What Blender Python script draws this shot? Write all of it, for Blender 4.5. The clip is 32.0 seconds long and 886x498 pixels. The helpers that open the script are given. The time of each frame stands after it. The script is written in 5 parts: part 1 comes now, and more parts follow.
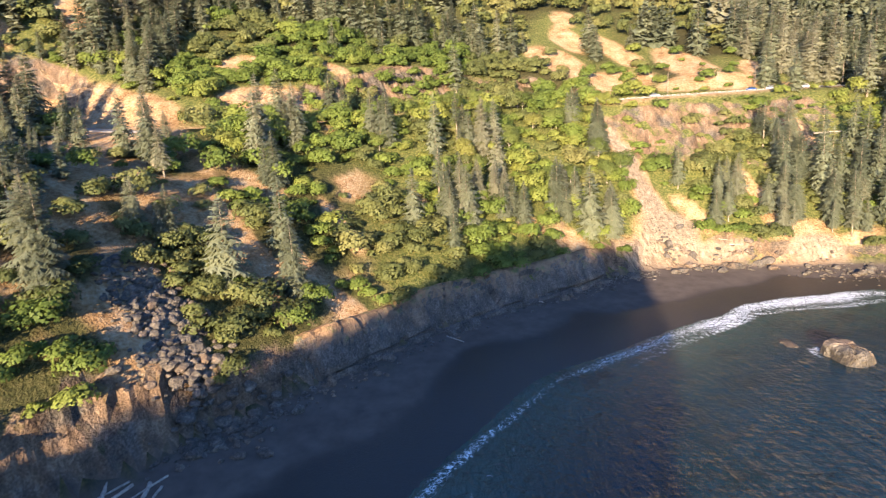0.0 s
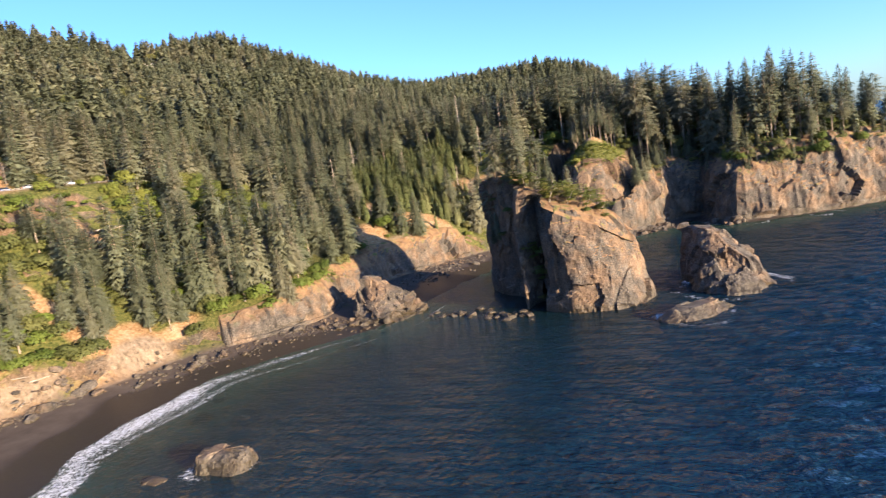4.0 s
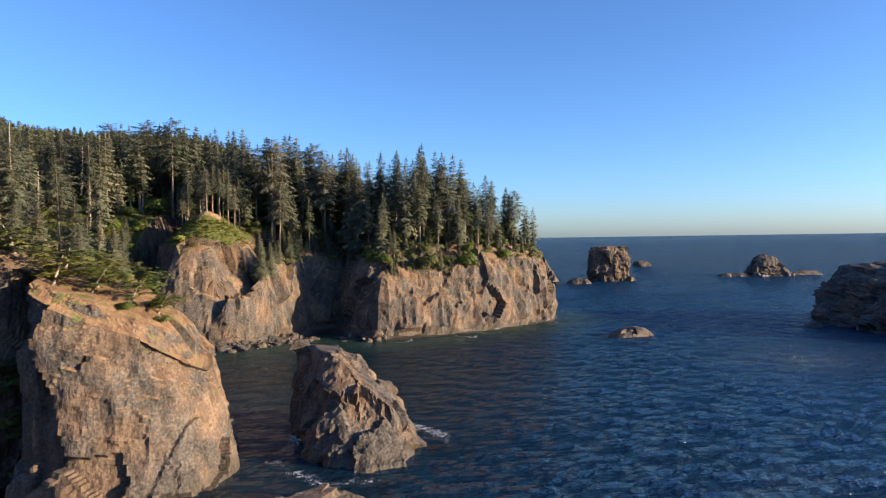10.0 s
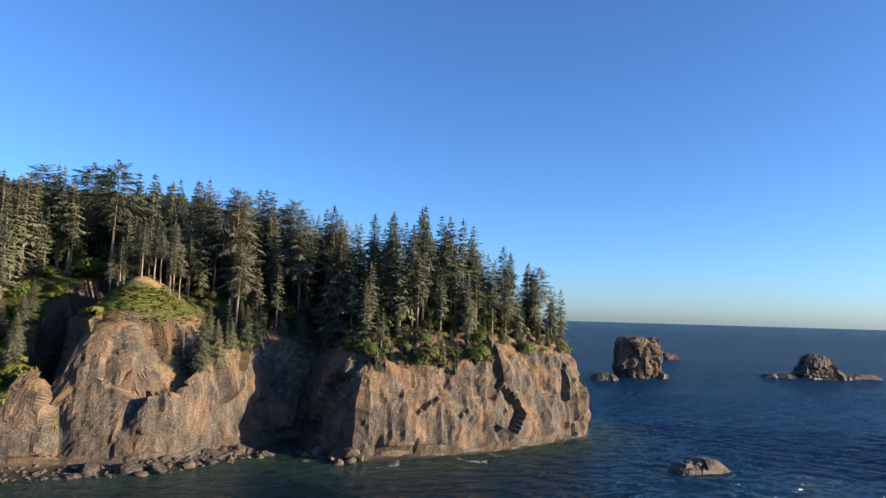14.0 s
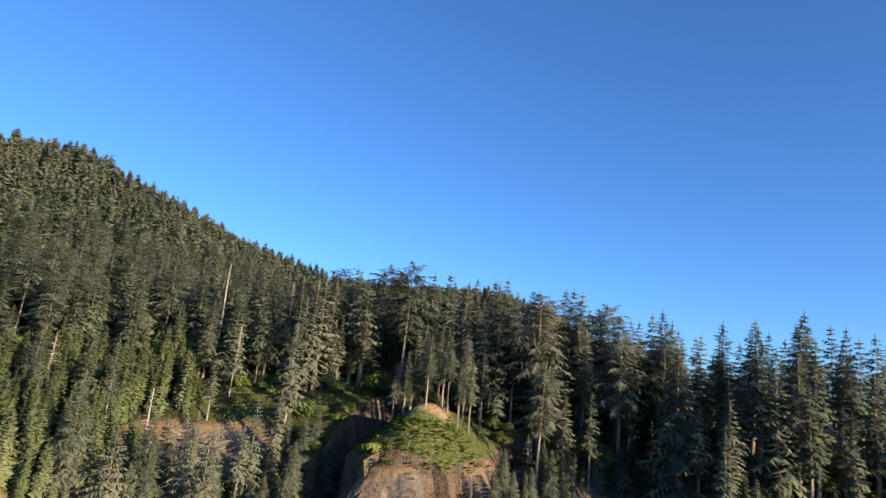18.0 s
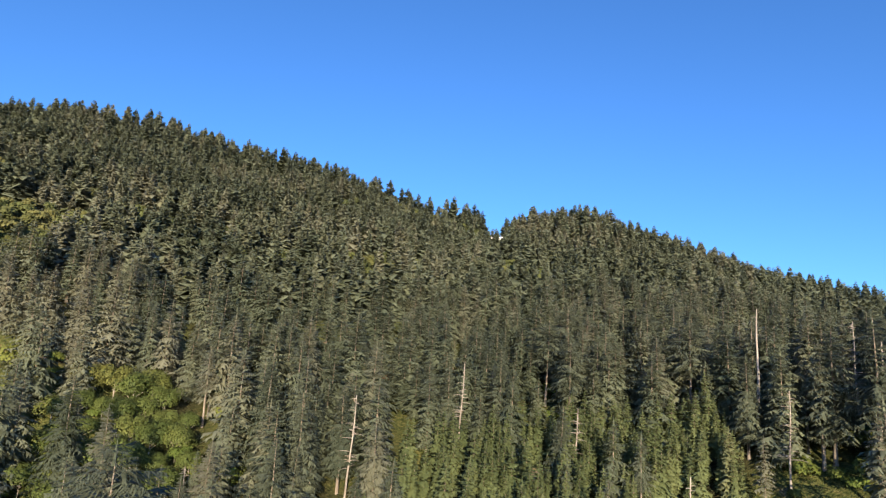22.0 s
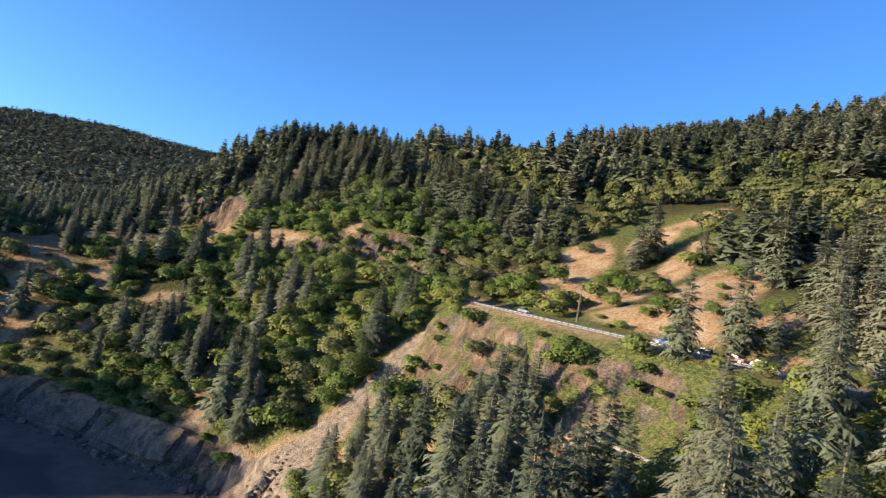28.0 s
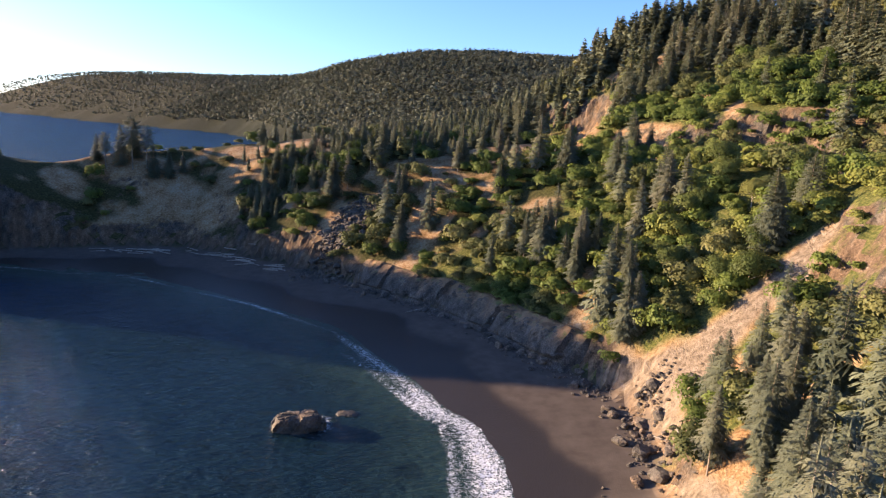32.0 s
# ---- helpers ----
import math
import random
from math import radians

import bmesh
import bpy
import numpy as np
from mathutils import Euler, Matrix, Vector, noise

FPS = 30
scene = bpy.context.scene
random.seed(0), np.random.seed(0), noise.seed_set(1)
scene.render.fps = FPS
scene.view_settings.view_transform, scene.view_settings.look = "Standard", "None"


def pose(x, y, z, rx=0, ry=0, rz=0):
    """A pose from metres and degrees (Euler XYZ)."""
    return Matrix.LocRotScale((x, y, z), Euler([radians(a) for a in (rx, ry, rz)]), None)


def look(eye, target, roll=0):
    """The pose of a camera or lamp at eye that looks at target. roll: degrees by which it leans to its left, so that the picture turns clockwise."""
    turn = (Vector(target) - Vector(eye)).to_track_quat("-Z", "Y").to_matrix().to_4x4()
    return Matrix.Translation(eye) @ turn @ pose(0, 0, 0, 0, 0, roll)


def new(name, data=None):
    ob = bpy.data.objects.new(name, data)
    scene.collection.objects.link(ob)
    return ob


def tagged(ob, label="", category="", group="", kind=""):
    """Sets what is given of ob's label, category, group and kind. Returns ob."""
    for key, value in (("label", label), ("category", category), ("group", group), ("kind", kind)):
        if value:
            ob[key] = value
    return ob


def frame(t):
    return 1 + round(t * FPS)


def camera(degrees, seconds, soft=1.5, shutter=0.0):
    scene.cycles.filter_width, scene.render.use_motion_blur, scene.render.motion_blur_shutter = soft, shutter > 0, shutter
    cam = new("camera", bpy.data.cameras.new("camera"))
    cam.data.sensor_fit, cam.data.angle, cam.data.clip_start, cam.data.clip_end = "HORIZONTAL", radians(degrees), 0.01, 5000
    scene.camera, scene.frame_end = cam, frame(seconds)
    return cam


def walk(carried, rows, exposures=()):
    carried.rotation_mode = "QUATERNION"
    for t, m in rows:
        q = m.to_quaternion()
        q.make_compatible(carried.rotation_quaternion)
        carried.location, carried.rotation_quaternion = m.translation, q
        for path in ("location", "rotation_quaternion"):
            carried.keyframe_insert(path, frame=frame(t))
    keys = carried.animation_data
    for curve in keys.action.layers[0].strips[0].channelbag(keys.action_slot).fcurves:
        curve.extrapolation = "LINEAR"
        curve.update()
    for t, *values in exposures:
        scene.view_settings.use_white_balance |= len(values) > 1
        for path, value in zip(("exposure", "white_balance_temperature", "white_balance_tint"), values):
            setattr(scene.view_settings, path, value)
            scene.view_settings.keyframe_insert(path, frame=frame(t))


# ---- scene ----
cam = camera(70.5, 32.0, soft=1.2, shutter=0.2)
# seconds, eye x y z, heading to the left of +y, tilt up, roll
PATH = [
    (0, 47.95, -87.93, 61.06, 89.92, -12.05, -3.55),
    (0.5, 40.89, -88.05, 59.37, 84.96, -10.19, -6.06),
    (1, 34.40, -87.45, 57.80, 78.91, -10.12, -6.92),
    (1.5, 28.44, -86.30, 56.35, 71.55, -9.95, -8.03),
    (2, 23.04, -84.33, 55.10, 63.32, -9.15, -8.32),
    (2.5, 18.03, -81.80, 53.57, 54.83, -8.52, -8.70),
    (3, 13.47, -78.57, 51.95, 46.19, -8.21, -8.78),
    (3.5, 9.82, -74.27, 50.65, 37.75, -7.94, -8.83),
    (4, 7.00, -69.37, 49.28, 29.63, -7.71, -8.94),
    (4.5, 4.55, -64.30, 48.22, 21.55, -7.68, -8.96),
    (6.5, 0.36, -39.11, 43.58, 1.80, -6.95, -1.59),
    (7, 0.22, -31.30, 42.66, 1.04, -6.09, -0.45),
    (7.5, -0.02, -23.40, 41.89, 0.88, -5.02, -0.02),
    (8, -0.04, -15.29, 41.00, 0.83, -3.61, 0.04),
    (8.5, -0.02, -7.43, 40.30, 0.78, -2.87, -0.01),
    (9, -0.00, -0.00, 39.99, 0.00, -2.25, -0.49),
    (9.5, 0.29, 7.30, 39.68, -1.30, -1.34, -0.99),
    (10, 0.77, 14.45, 39.37, -2.03, -1.15, -0.79),
    (10.5, 1.21, 21.45, 39.24, -2.43, -0.26, -0.33),
    (11, 1.85, 28.34, 39.30, -2.43, 0.50, -0.05),
    (11.5, 2.45, 34.79, 39.21, -2.40, 0.69, -0.16),
    (12, 3.27, 41.47, 39.44, -2.35, 0.99, -0.19),
    (12.5, 3.78, 48.48, 39.64, -2.30, 1.34, -0.18),
    (13, 4.17, 56.15, 39.95, -2.28, 2.01, -0.16),
    (13.5, 4.41, 64.44, 40.44, -2.31, 3.07, -0.20),
    (14, 4.22, 73.15, 41.76, -1.10, 5.93, 1.69),
    (14.5, 3.94, 80.77, 43.32, 4.51, 7.56, 6.32),
    (15, 3.24, 86.69, 44.89, 10.59, 8.67, 6.45),
    (15.5, 2.37, 91.89, 46.21, 14.11, 10.18, 4.49),
    (17.5, -7.84, 117.38, 52.32, 21.93, 12.63, 3.30),
    (18, -11.29, 121.94, 55.43, 26.51, 12.21, 5.57),
    (18.5, -14.06, 126.86, 57.76, 33.28, 11.59, 7.37),
    (19, -17.18, 131.71, 59.75, 40.98, 10.75, 8.39),
    (19.5, -20.52, 135.95, 61.28, 48.50, 10.35, 8.81),
    (20, -24.69, 139.65, 62.94, 53.47, 10.07, 5.52),
    (20.5, -29.25, 142.72, 64.18, 59.32, 9.84, 6.67),
    (21, -32.93, 144.52, 64.81, 64.80, 9.66, 6.85),
    (21.5, -35.17, 145.40, 65.06, 69.15, 10.60, 5.67),
    (22, -36.78, 145.98, 65.26, 71.82, 11.53, 3.82),
    (22.5, -39.75, 146.81, 65.96, 72.91, 12.77, 2.31),
    (23, -44.44, 148.21, 67.16, 74.05, 13.21, 2.24),
    (23.5, -49.70, 149.70, 68.48, 75.68, 13.44, 2.46),
    (24, -55.59, 150.98, 69.99, 79.93, 13.20, 5.29),
    (24.5, -62.03, 151.85, 71.37, 86.30, 12.06, 7.70),
    (26.5, -110.36, 151.03, 69.94, 120.24, 6.90, 10.19),
    (27, -112.23, 149.74, 70.29, 130.02, 6.51, 10.75),
    (27.5, -114.06, 148.44, 70.64, 138.78, 3.77, 10.80),
    (28, -115.37, 147.52, 70.89, 147.02, 2.01, 10.37),
    (28.5, -115.88, 147.16, 70.98, 153.88, -0.44, 8.87),
    (29, -116.42, 146.79, 70.96, 159.83, -2.52, 7.52),
    (29.5, -116.75, 146.19, 70.86, 165.01, -3.53, 6.60),
    (30, -116.98, 145.31, 70.89, 169.06, -5.83, 5.29),
    (30.5, -117.25, 144.48, 70.84, 172.22, -7.23, 4.40),
    (31, -117.33, 143.48, 70.67, 174.72, -9.45, 3.57),
    (31.5, -117.39, 141.87, 70.57, 176.79, -11.12, 3.23),
    (32, -117.31, 140.11, 70.27, 178.79, -11.07, 3.12),
]
walk(cam, [(t, pose(x, y, z, 90 + up, 0, turn) @ pose(0, 0, 0, 0, 0, roll)) for t, x, y, z, turn, up, roll in PATH],
     exposures=[(0.0, 2.1, 6600, 12), (2.0, 1.95, 6600, 12), (4.5, 1.55, 6600, 12), (9.0, 1.18, 6600, 12), (13.0, 1.05, 6400, 9), (17.5, 1.0, 6050, 7), (20.0, 1.0, 5950, 6), (24.0, 1.0, 5900, 6), (27.0, 1.15, 5850, 4), (28.5, 1.2, 6050, 6), (30.0, 1.35, 6700, 14), (32.0, 1.6, 7000, 19)])


# ---------------------------------------------------------------- light
SUN_ELEV, SUN_AZ = radians(11.5), Vector((0.965, -0.262, 0)).normalized()
world = bpy.data.worlds.new("sky")
scene.world = world
world.use_nodes = True
wn = world.node_tree.nodes
sky = wn.new("ShaderNodeTexSky")
sky.sky_type = "NISHITA"
sky.sun_disc = False
sky.sun_elevation = SUN_ELEV
sky.sun_rotation = math.atan2(SUN_AZ.x, SUN_AZ.y)
sky.air_density, sky.dust_density, sky.ozone_density = 0.85, 0.6, 5.0
tone = wn.new("ShaderNodeHueSaturation")
tone.inputs["Saturation"].default_value = 1.0
cool = wn.new("ShaderNodeMix")
cool.data_type, cool.blend_type = "RGBA", "MULTIPLY"
cool.inputs[0].default_value, cool.inputs[7].default_value = 1.0, (0.93, 0.95, 1.04, 1)
world.node_tree.links.new(sky.outputs[0], cool.inputs[6])
world.node_tree.links.new(cool.outputs[2], tone.inputs["Color"])
world.node_tree.links.new(tone.outputs[0], wn["Background"].inputs[0])
wn["Background"].inputs[1].default_value = 0.13
sun_data = bpy.data.lights.new("sun", "SUN")
sun_data.energy, sun_data.angle, sun_data.color = 5.7, radians(0.6), (1.0, 0.76, 0.50)
sun = new("sun", sun_data)
sun_dir = Vector((SUN_AZ.x * math.cos(SUN_ELEV), SUN_AZ.y * math.cos(SUN_ELEV), math.sin(SUN_ELEV)))
sun.matrix_world = look(sun_dir * 500, (0, 0, 0))
RNG = np.random.default_rng(7)


# ---------------------------------------------------------------- noise
def lattice(i, j, k, seed):
    n = (i * 374761393 + j * 668265263 + k * 2147483647 + seed * 1274126177) & 0xFFFFFFFF
    n = ((n ^ (n >> 13)) * 1274126177) & 0xFFFFFFFF
    return ((n ^ (n >> 16)) & 0xFFFF) / 32767.5 - 1.0


def vnoise(p, seed=0):
    p = np.asarray(p, float)
    base = np.floor(p).astype(np.int64)
    f = p - base
    f = f * f * (3 - 2 * f)
    out = np.zeros(len(p))
    for a in (0, 1):
        for b in (0, 1):
            for c in (0, 1):
                w = (f[:, 0] if a else 1 - f[:, 0]) * (f[:, 1] if b else 1 - f[:, 1]) * (f[:, 2] if c else 1 - f[:, 2])
                out += w * lattice(base[:, 0] + a, base[:, 1] + b, base[:, 2] + c, seed)
    return out


def fbm(p, octaves=4, seed=0, ridged=False):
    p = np.asarray(p, float)
    out, amp = np.zeros(len(p)), 0.5
    for o in range(octaves):
        n = vnoise(p * 2.0**o, seed + o)
        out += amp * ((1 - 2 * np.abs(n)) if ridged else n)
        amp *= 0.5
    return out


def facets(p, seed=0, tilt=0.6):
    """Blocky noise: each cell of a scattered lattice is one tilted plane."""
    p = np.asarray(p, float)
    base = np.floor(p).astype(np.int64)
    best, out = np.full(len(p), 1e9), np.zeros(len(p))
    for a in (-1, 0, 1):
        for b in (-1, 0, 1):
            for c in (-1, 0, 1):
                i, j, k = base[:, 0] + a, base[:, 1] + b, base[:, 2] + c
                q = np.stack([i + 0.5 + 0.45 * lattice(i, j, k, seed), j + 0.5 + 0.45 * lattice(i, j, k, seed + 1), k + 0.5 + 0.45 * lattice(i, j, k, seed + 2)], 1)
                o = p - q
                d = (o * o).sum(1)
                near = d < best
                v = lattice(i, j, k, seed + 3) * 0.6 + tilt * (o[:, 0] * lattice(i, j, k, seed + 4) + o[:, 1] * lattice(i, j, k, seed + 5) + o[:, 2] * lattice(i, j, k, seed + 6))
                best[near], out[near] = d[near], v[near]
    return out


def flat(x, y, s):
    return np.stack([np.ravel(x) / s, np.ravel(y) / s, np.zeros(np.size(x)) + 0.37], 1)


# ---------------------------------------------------------------- plan of the land
# coast at the cliff's foot, south to north: x, y, share of the height in the cliff, length of the slope behind, width of the beach
COAST = np.array([
    (3400, -4300, .08, 500, 30), (1700, -3150, .08, 400, 30), (640, -2330, .1, 300, 30), (150, -1250, .12, 300, 30), (-20, -760, .3, 120, 20), (-70, -480, .4, 60, 8),
    (-40, -330, .4, 60, 6), (75, -262, .5, 40, 4), (150, -205, .7, 30, 4), (225, -165, .8, 25, 4), (190, -106, .85, 22, 3), (125, -98, .85, 22, 3), (92, -150, .6, 40, 22), (50, -166, .12, 60, 40), (10, -178, .1, 60, 55), (-25, -163, .1, 55, 52),
    (-58, -142, .2, 60, 48), (-92, -115, .16, 75, 42), (-117, -93, .15, 75, 38), (-143, -58, .15, 70, 42), (-158, -34, .15, 62, 46),
    (-168, -16, .1, 62, 48), (-172, 5, .1, 66, 42), (-163, 32, .1, 70, 26), (-162, 52, .1, 75, 22), (-148, 76, .14, 80, 22), (-140, 96, .22, 70, 26),
    (-149, 122, .2, 60, 40), (-152, 160, .25, 55, 45), (-140, 195, .3, 50, 40), (-127, 220, .1, 75, 22), (-106, 230, .12, 60, 12), (-88, 239, .58, 44, 6),
    (-68, 242, .58, 40, 7), (-55, 258, .66, 26, 8), (-46, 280, .6, 22, 8), (-34, 288, .6, 22, 8), (-28, 268, .6, 26, 5), (-16, 256, .5, 30, 4), (20, 270, .52, 30, 2), (59, 298, .7, 20, 2),
    (64, 318, .7, 20, 2), (35, 350, .7, 25, 3), (22, 388, .6, 40, 3), (56, 432, .8, 20, 3), (58, 455, .8, 20, 3), (5, 500, .6, 40, 3), (-80, 580, .5, 60, 3),
    (-150, 900, .4, 80, 6), (-400, 2200, .4, 100, 6), (-700, 4300, .4, 100, 6)], float)
LAND = np.concatenate([COAST[:, :2], [(-6000, 4300), (-6000, -4300)]])
# ground heights inland: x, y, z
SPOTS = np.array([
    (-88, 283, 47), (20, 300, 47), (50, 306, 36), (-40, 292, 41), (-100, 330, 53), (-20, 345, 44), (-160, 272, 56), (-165, 246, 46), (-185, 218, 44),
    (-190, 141, 38), (-220, 134, 50), (-185, 177, 46), (-222, 60, 62), (-234, 88, 62), (-219, 17, 62), (-262, 9, 66), (-322, 25, 100), (-346, 253, 106),
    (-490, 345, 162), (-500, 424, 200), (-620, 325, 214), (-900, 85, 318), (-814, -78, 318), (-248, -305, 140), (-337, -205, 148), (-250, -245, 116),
    # the point near (125..180, -150) is out of view, raised to shade the bay
    (-196, -241, 64), (-171, -187, 60), (-175, -108, 52), (-207, -26, 54), (50, -200, 50), (24, -212, 51), (-8, -222, 58), (-45, -232, 63), (-80, -240, 60), (125, -140, 64), (180, -150, 68), (92, -188, 38), (175, -165, 64),
    (-740, 218, 268), (-650, 275, 232), (-760, 0, 302), (-330, 480, 108), (-410, -285, 156), (-560, -150, 212), (-651, -81, 238)], float)
FAR_SPOTS = np.array([(-35, -2360, 350), (-700, -2300, 338), (700, -2700, 215), (1800, -3900, 290), (2900, -4200, 270), (-200, -900, 60), (-900, -900, 260),
    (-300, 800, 120), (-2500, 0, 430), (-140, -460, 40), (40, 440, 30), (-330, 900, 175), (-868, 545, 160), (-1233, 720, 185)], float)
# road: x, y, z
ROAD = np.array([(-120, -330, 72), (-172, -275, 69), (-196, -241, 66), (-173, -190, 61.5), (-196, -150, 61), (-236, -95, 61), (-250, -40, 62), (-233, 2, 63), (-233, 30, 63.2), (-238, 62, 63.2), (-243, 92, 63), (-258, 135, 62), (-264, 200, 63)], float)
# dry open ground: x, y, radius along, radius across, turn in degrees
OPEN = [
    # above and below the road over the bay
    (-340, -9, 14, 7, 0), (-315, -12, 18, 8, 10), (-289, -22, 22, 11, 40), (-268, 0, 24, 13, 95), (-256, 42, 9, 26, 0), (-268, 68, 12, 6, 160), (-250, 80, 5, 12, 0), (-300, 12, 22, 7, 20),
    (-227, 24, 3, 11, 0), (-204, 66, 14, 5, 20), (-186, 32, 14, 3.5, 5), (-172, 42, 4, 14, 5), (-207, 59, 8, 4, 20), (-198, 90, 10, 5, 20),
    # landslide: narrow at the road, broad at the beach
    (-213, -14, 8, 4, 10), (-203, -10, 12, 6, 10), (-190, -7, 12, 6, 10), (-178, -5, 9, 13, 0), (-171, -3, 6, 24, 0), (-186, 8, 10, 4, 30),
    # dry banks and gullies on the southern bay slope
    (-163, -95, 6, 4, 30), (-166, -58, 8, 5, 60), (-164, -42, 8, 6, 60), (-107, -113, 9, 5, 40), (-116, -142, 28, 5, 36), (-98, -173, 6, 4, 0), (-75, -148, 15, 9, 45), (-120, -128, 12, 3, 40), (-140, -118, 12, 3, 35),
    (-200, -218, 42, 15, 70), (-160, -190, 30, 12, 65), (-142, -198, 16, 9, 80), (-214, -158, 20, 8, 120), (-240, -172, 10, 6, 130), (-227, -266, 10, 5, 30), (-245, -243, 18, 8, 40), (-244, -132, 10, 4, 60), (-53, -177, 14, 5, 20),
    # cove, knoll and southern point
    (-150, 160, 8, 24, 0), (-158, 196, 8, 15, -20), (-187, 225, 5, 7, 0), (-177, 188, 5, 9, 0), (-152, 206, 9, 7, 0), (-142, 254, 19, 9, 35), (-156, 248, 10, 8, 20), (-165, 165, 8, 14, 0), (-84, 269, 5.5, 6, 0), (45, -206, 46, 12, -8), (10, -190, 34, 10, -14), (74, -188, 14, 9, -20), (-280, 40, 24, 13, 10), (-30, -226, 40, 9, 0), (24, -186, 5, 3, 10), (-165, 42, 5, 26, 5),
    (-570, 372, 110, 15, 156.6)]
PALE = [(-180, -3, 8, 11, 0), (-170, -2, 6, 24, 0), (-203, -10, 12, 5, 10), (-190, -7, 12, 5, 10), (-178, -4, 9, 11, 0), (-171, -2, 5, 20, 0), (-165, 44, 6, 10, 0), (-213, -14, 7, 3, 10), (-142, 254, 15, 7, 35), (-187, 225, 4, 6, 0), (-176, 188, 4, 7, 0), (-152, 170, 7, 20, 0)]
# clumps of conifers on the bay slope: x, y, radius
GROVES = [(-182, 18, 6), (-190, 23, 5), (-175, 36, 6), (-180, 40, 5), (-172, 57, 8), (-180, 62, 6), (-163, 77, 8), (-172, 84, 6), (-149, 94, 6), (-176, -26, 4), (-178, -43, 8), (-170, -66, 9), (-158, -84, 8), (-174, -138, 4), (-151, -173, 4),
          (-104, -123, 3), (-103, -159, 6), (-71, -167, 6), (-204, 48, 7), (-192, 50, 7), (-209, -24, 4), (-224, -30, 5), (-196, -76, 7), (-186, -110, 5), (-205, -125, 6), (-130, -165, 5), (-146, -140, 4), (-90, -180, 6)]



def coast_at(x, y):
    """Signed distance inland from the coast, and its three figures there."""
    best = np.full(len(x), 1e18)
    vals, total = np.zeros((len(x), 3)), np.zeros(len(x))
    for (ax, ay, *a), (bx, by, *b) in zip(COAST[:-1], COAST[1:]):
        dx, dy = bx - ax, by - ay
        s = np.clip(((x - ax) * dx + (y - ay) * dy) / (dx * dx + dy * dy), 0, 1)
        d = (x - ax - s * dx) ** 2 + (y - ay - s * dy) ** 2
        best = np.minimum(best, d)
        w = 1 / (d + 30) ** 2
        vals += w[:, None] * (np.array(a) + s[:, None] * (np.array(b) - np.array(a)))
        total += w
    vals /= total[:, None]
    inside = np.zeros(len(x), bool)
    for (ax, ay), (bx, by) in zip(LAND, np.roll(LAND, -1, 0)):
        hit = ((ay > y) != (by > y)) & (x < (bx - ax) * (y - ay) / (by - ay + 1e-12) + ax)
        inside ^= hit
    return np.where(inside, 1, -1) * np.sqrt(best), vals


def road_at(x, y):
    best, zz = np.full(len(x), 1e18), np.zeros(len(x))
    for a, b in zip(ROAD[:-1], ROAD[1:]):
        d = b - a
        s = np.clip(((x - a[0]) * d[0] + (y - a[1]) * d[1]) / (d[0] ** 2 + d[1] ** 2), 0, 1)
        q = (x - a[0] - s * d[0]) ** 2 + (y - a[1] - s * d[1]) ** 2
        near = q < best
        best[near], zz[near] = q[near], (a[2] + s * d[2])[near]
    return np.sqrt(best), zz


_S = np.concatenate([SPOTS, FAR_SPOTS])
_A = np.zeros((len(_S) + 1, len(_S) + 1))
_A[:-1, :-1] = np.hypot(_S[:, None, 0] - _S[None, :, 0], _S[:, None, 1] - _S[None, :, 1])
_A[-1, :-1] = _A[:-1, -1] = 1
_A[:-1, :-1] -= np.eye(len(_S)) * 4
_W = np.linalg.solve(_A, np.r_[_S[:, 2], 0])


def hills(x, y):
    out = np.full(len(x), _W[-1])
    for w, (sx, sy, _) in zip(_W, _S):
        out += w * np.sqrt((x - sx) ** 2 + (y - sy) ** 2 + 64)
    return out


def smooth(a, b, v):
    t = np.clip((v - a) / (b - a), 0, 1)
    return t * t * (3 - 2 * t)


def ground_at(x, y):
    """Height of the ground or sea bed."""
    x, y = np.asarray(x, float), np.asarray(y, float)
    d, v = coast_at(x, y)
    cliff, slope, beach = v.T
    wob = fbm(flat(x, y, 23), 3, 5)
    d = d + np.where(d > 0, 1, 0.3) * wob * np.minimum(7, 1.5 + np.abs(d) * .4)
    full = np.maximum(hills(x, y), 14)
    full = full + (fbm(flat(x, y, 60), 3, 11) * 7 + fbm(flat(x, y, 300), 3, 19) * 22 * smooth(150, 600, d)) * smooth(5, 60, d)
    q = np.clip(d, 0, None)
    share = cliff * (1 - np.exp(-q / 3.2)) + (1 - cliff) * (1 - np.exp(-1.25 * (q / slope) - 1.2 * (q / slope) ** 3)) 
    up = 2.6 + (full - 2.6) * share
    out = np.clip(-d, 0, None)
    down = 2.6 - 2.6 * np.minimum(out / beach, 1) ** 0.8 - np.clip(out - beach, 0, 60) * 0.13
    h = np.where(d > 0, up, down)
    # the knoll: a steep-sided knob with a rounded top
    u, v = x + 84, y - 267
    q = np.hypot(u * 1.1, np.where(v < 0, v * 0.97, v * 0.3)) + 1.6 * wob
    knob = np.where(q < 18, 52.5 - 0.85 * np.sqrt(q * q + 4), 37.1 - 4.1 * (q - 18))
    w = smooth(28.5, 24, q) * smooth(34, 12, v)
    h = np.where(w > 0, h * (1 - w) + np.maximum(knob, 1.0) * w, h)
    # saddle in the ridge
    u, v = (x + 570) * -0.918 + (y - 372) * 0.397, (x + 570) * 0.397 + (y - 372) * 0.918
    h = h - 10 * np.exp(-(v / 20) ** 2 - (u / 90) ** 2)
    rd, rz = road_at(x, y)
    t = smooth(4.6, 25, rd)
    return np.where(rd < 25, rz * (1 - t) + h * t, h)


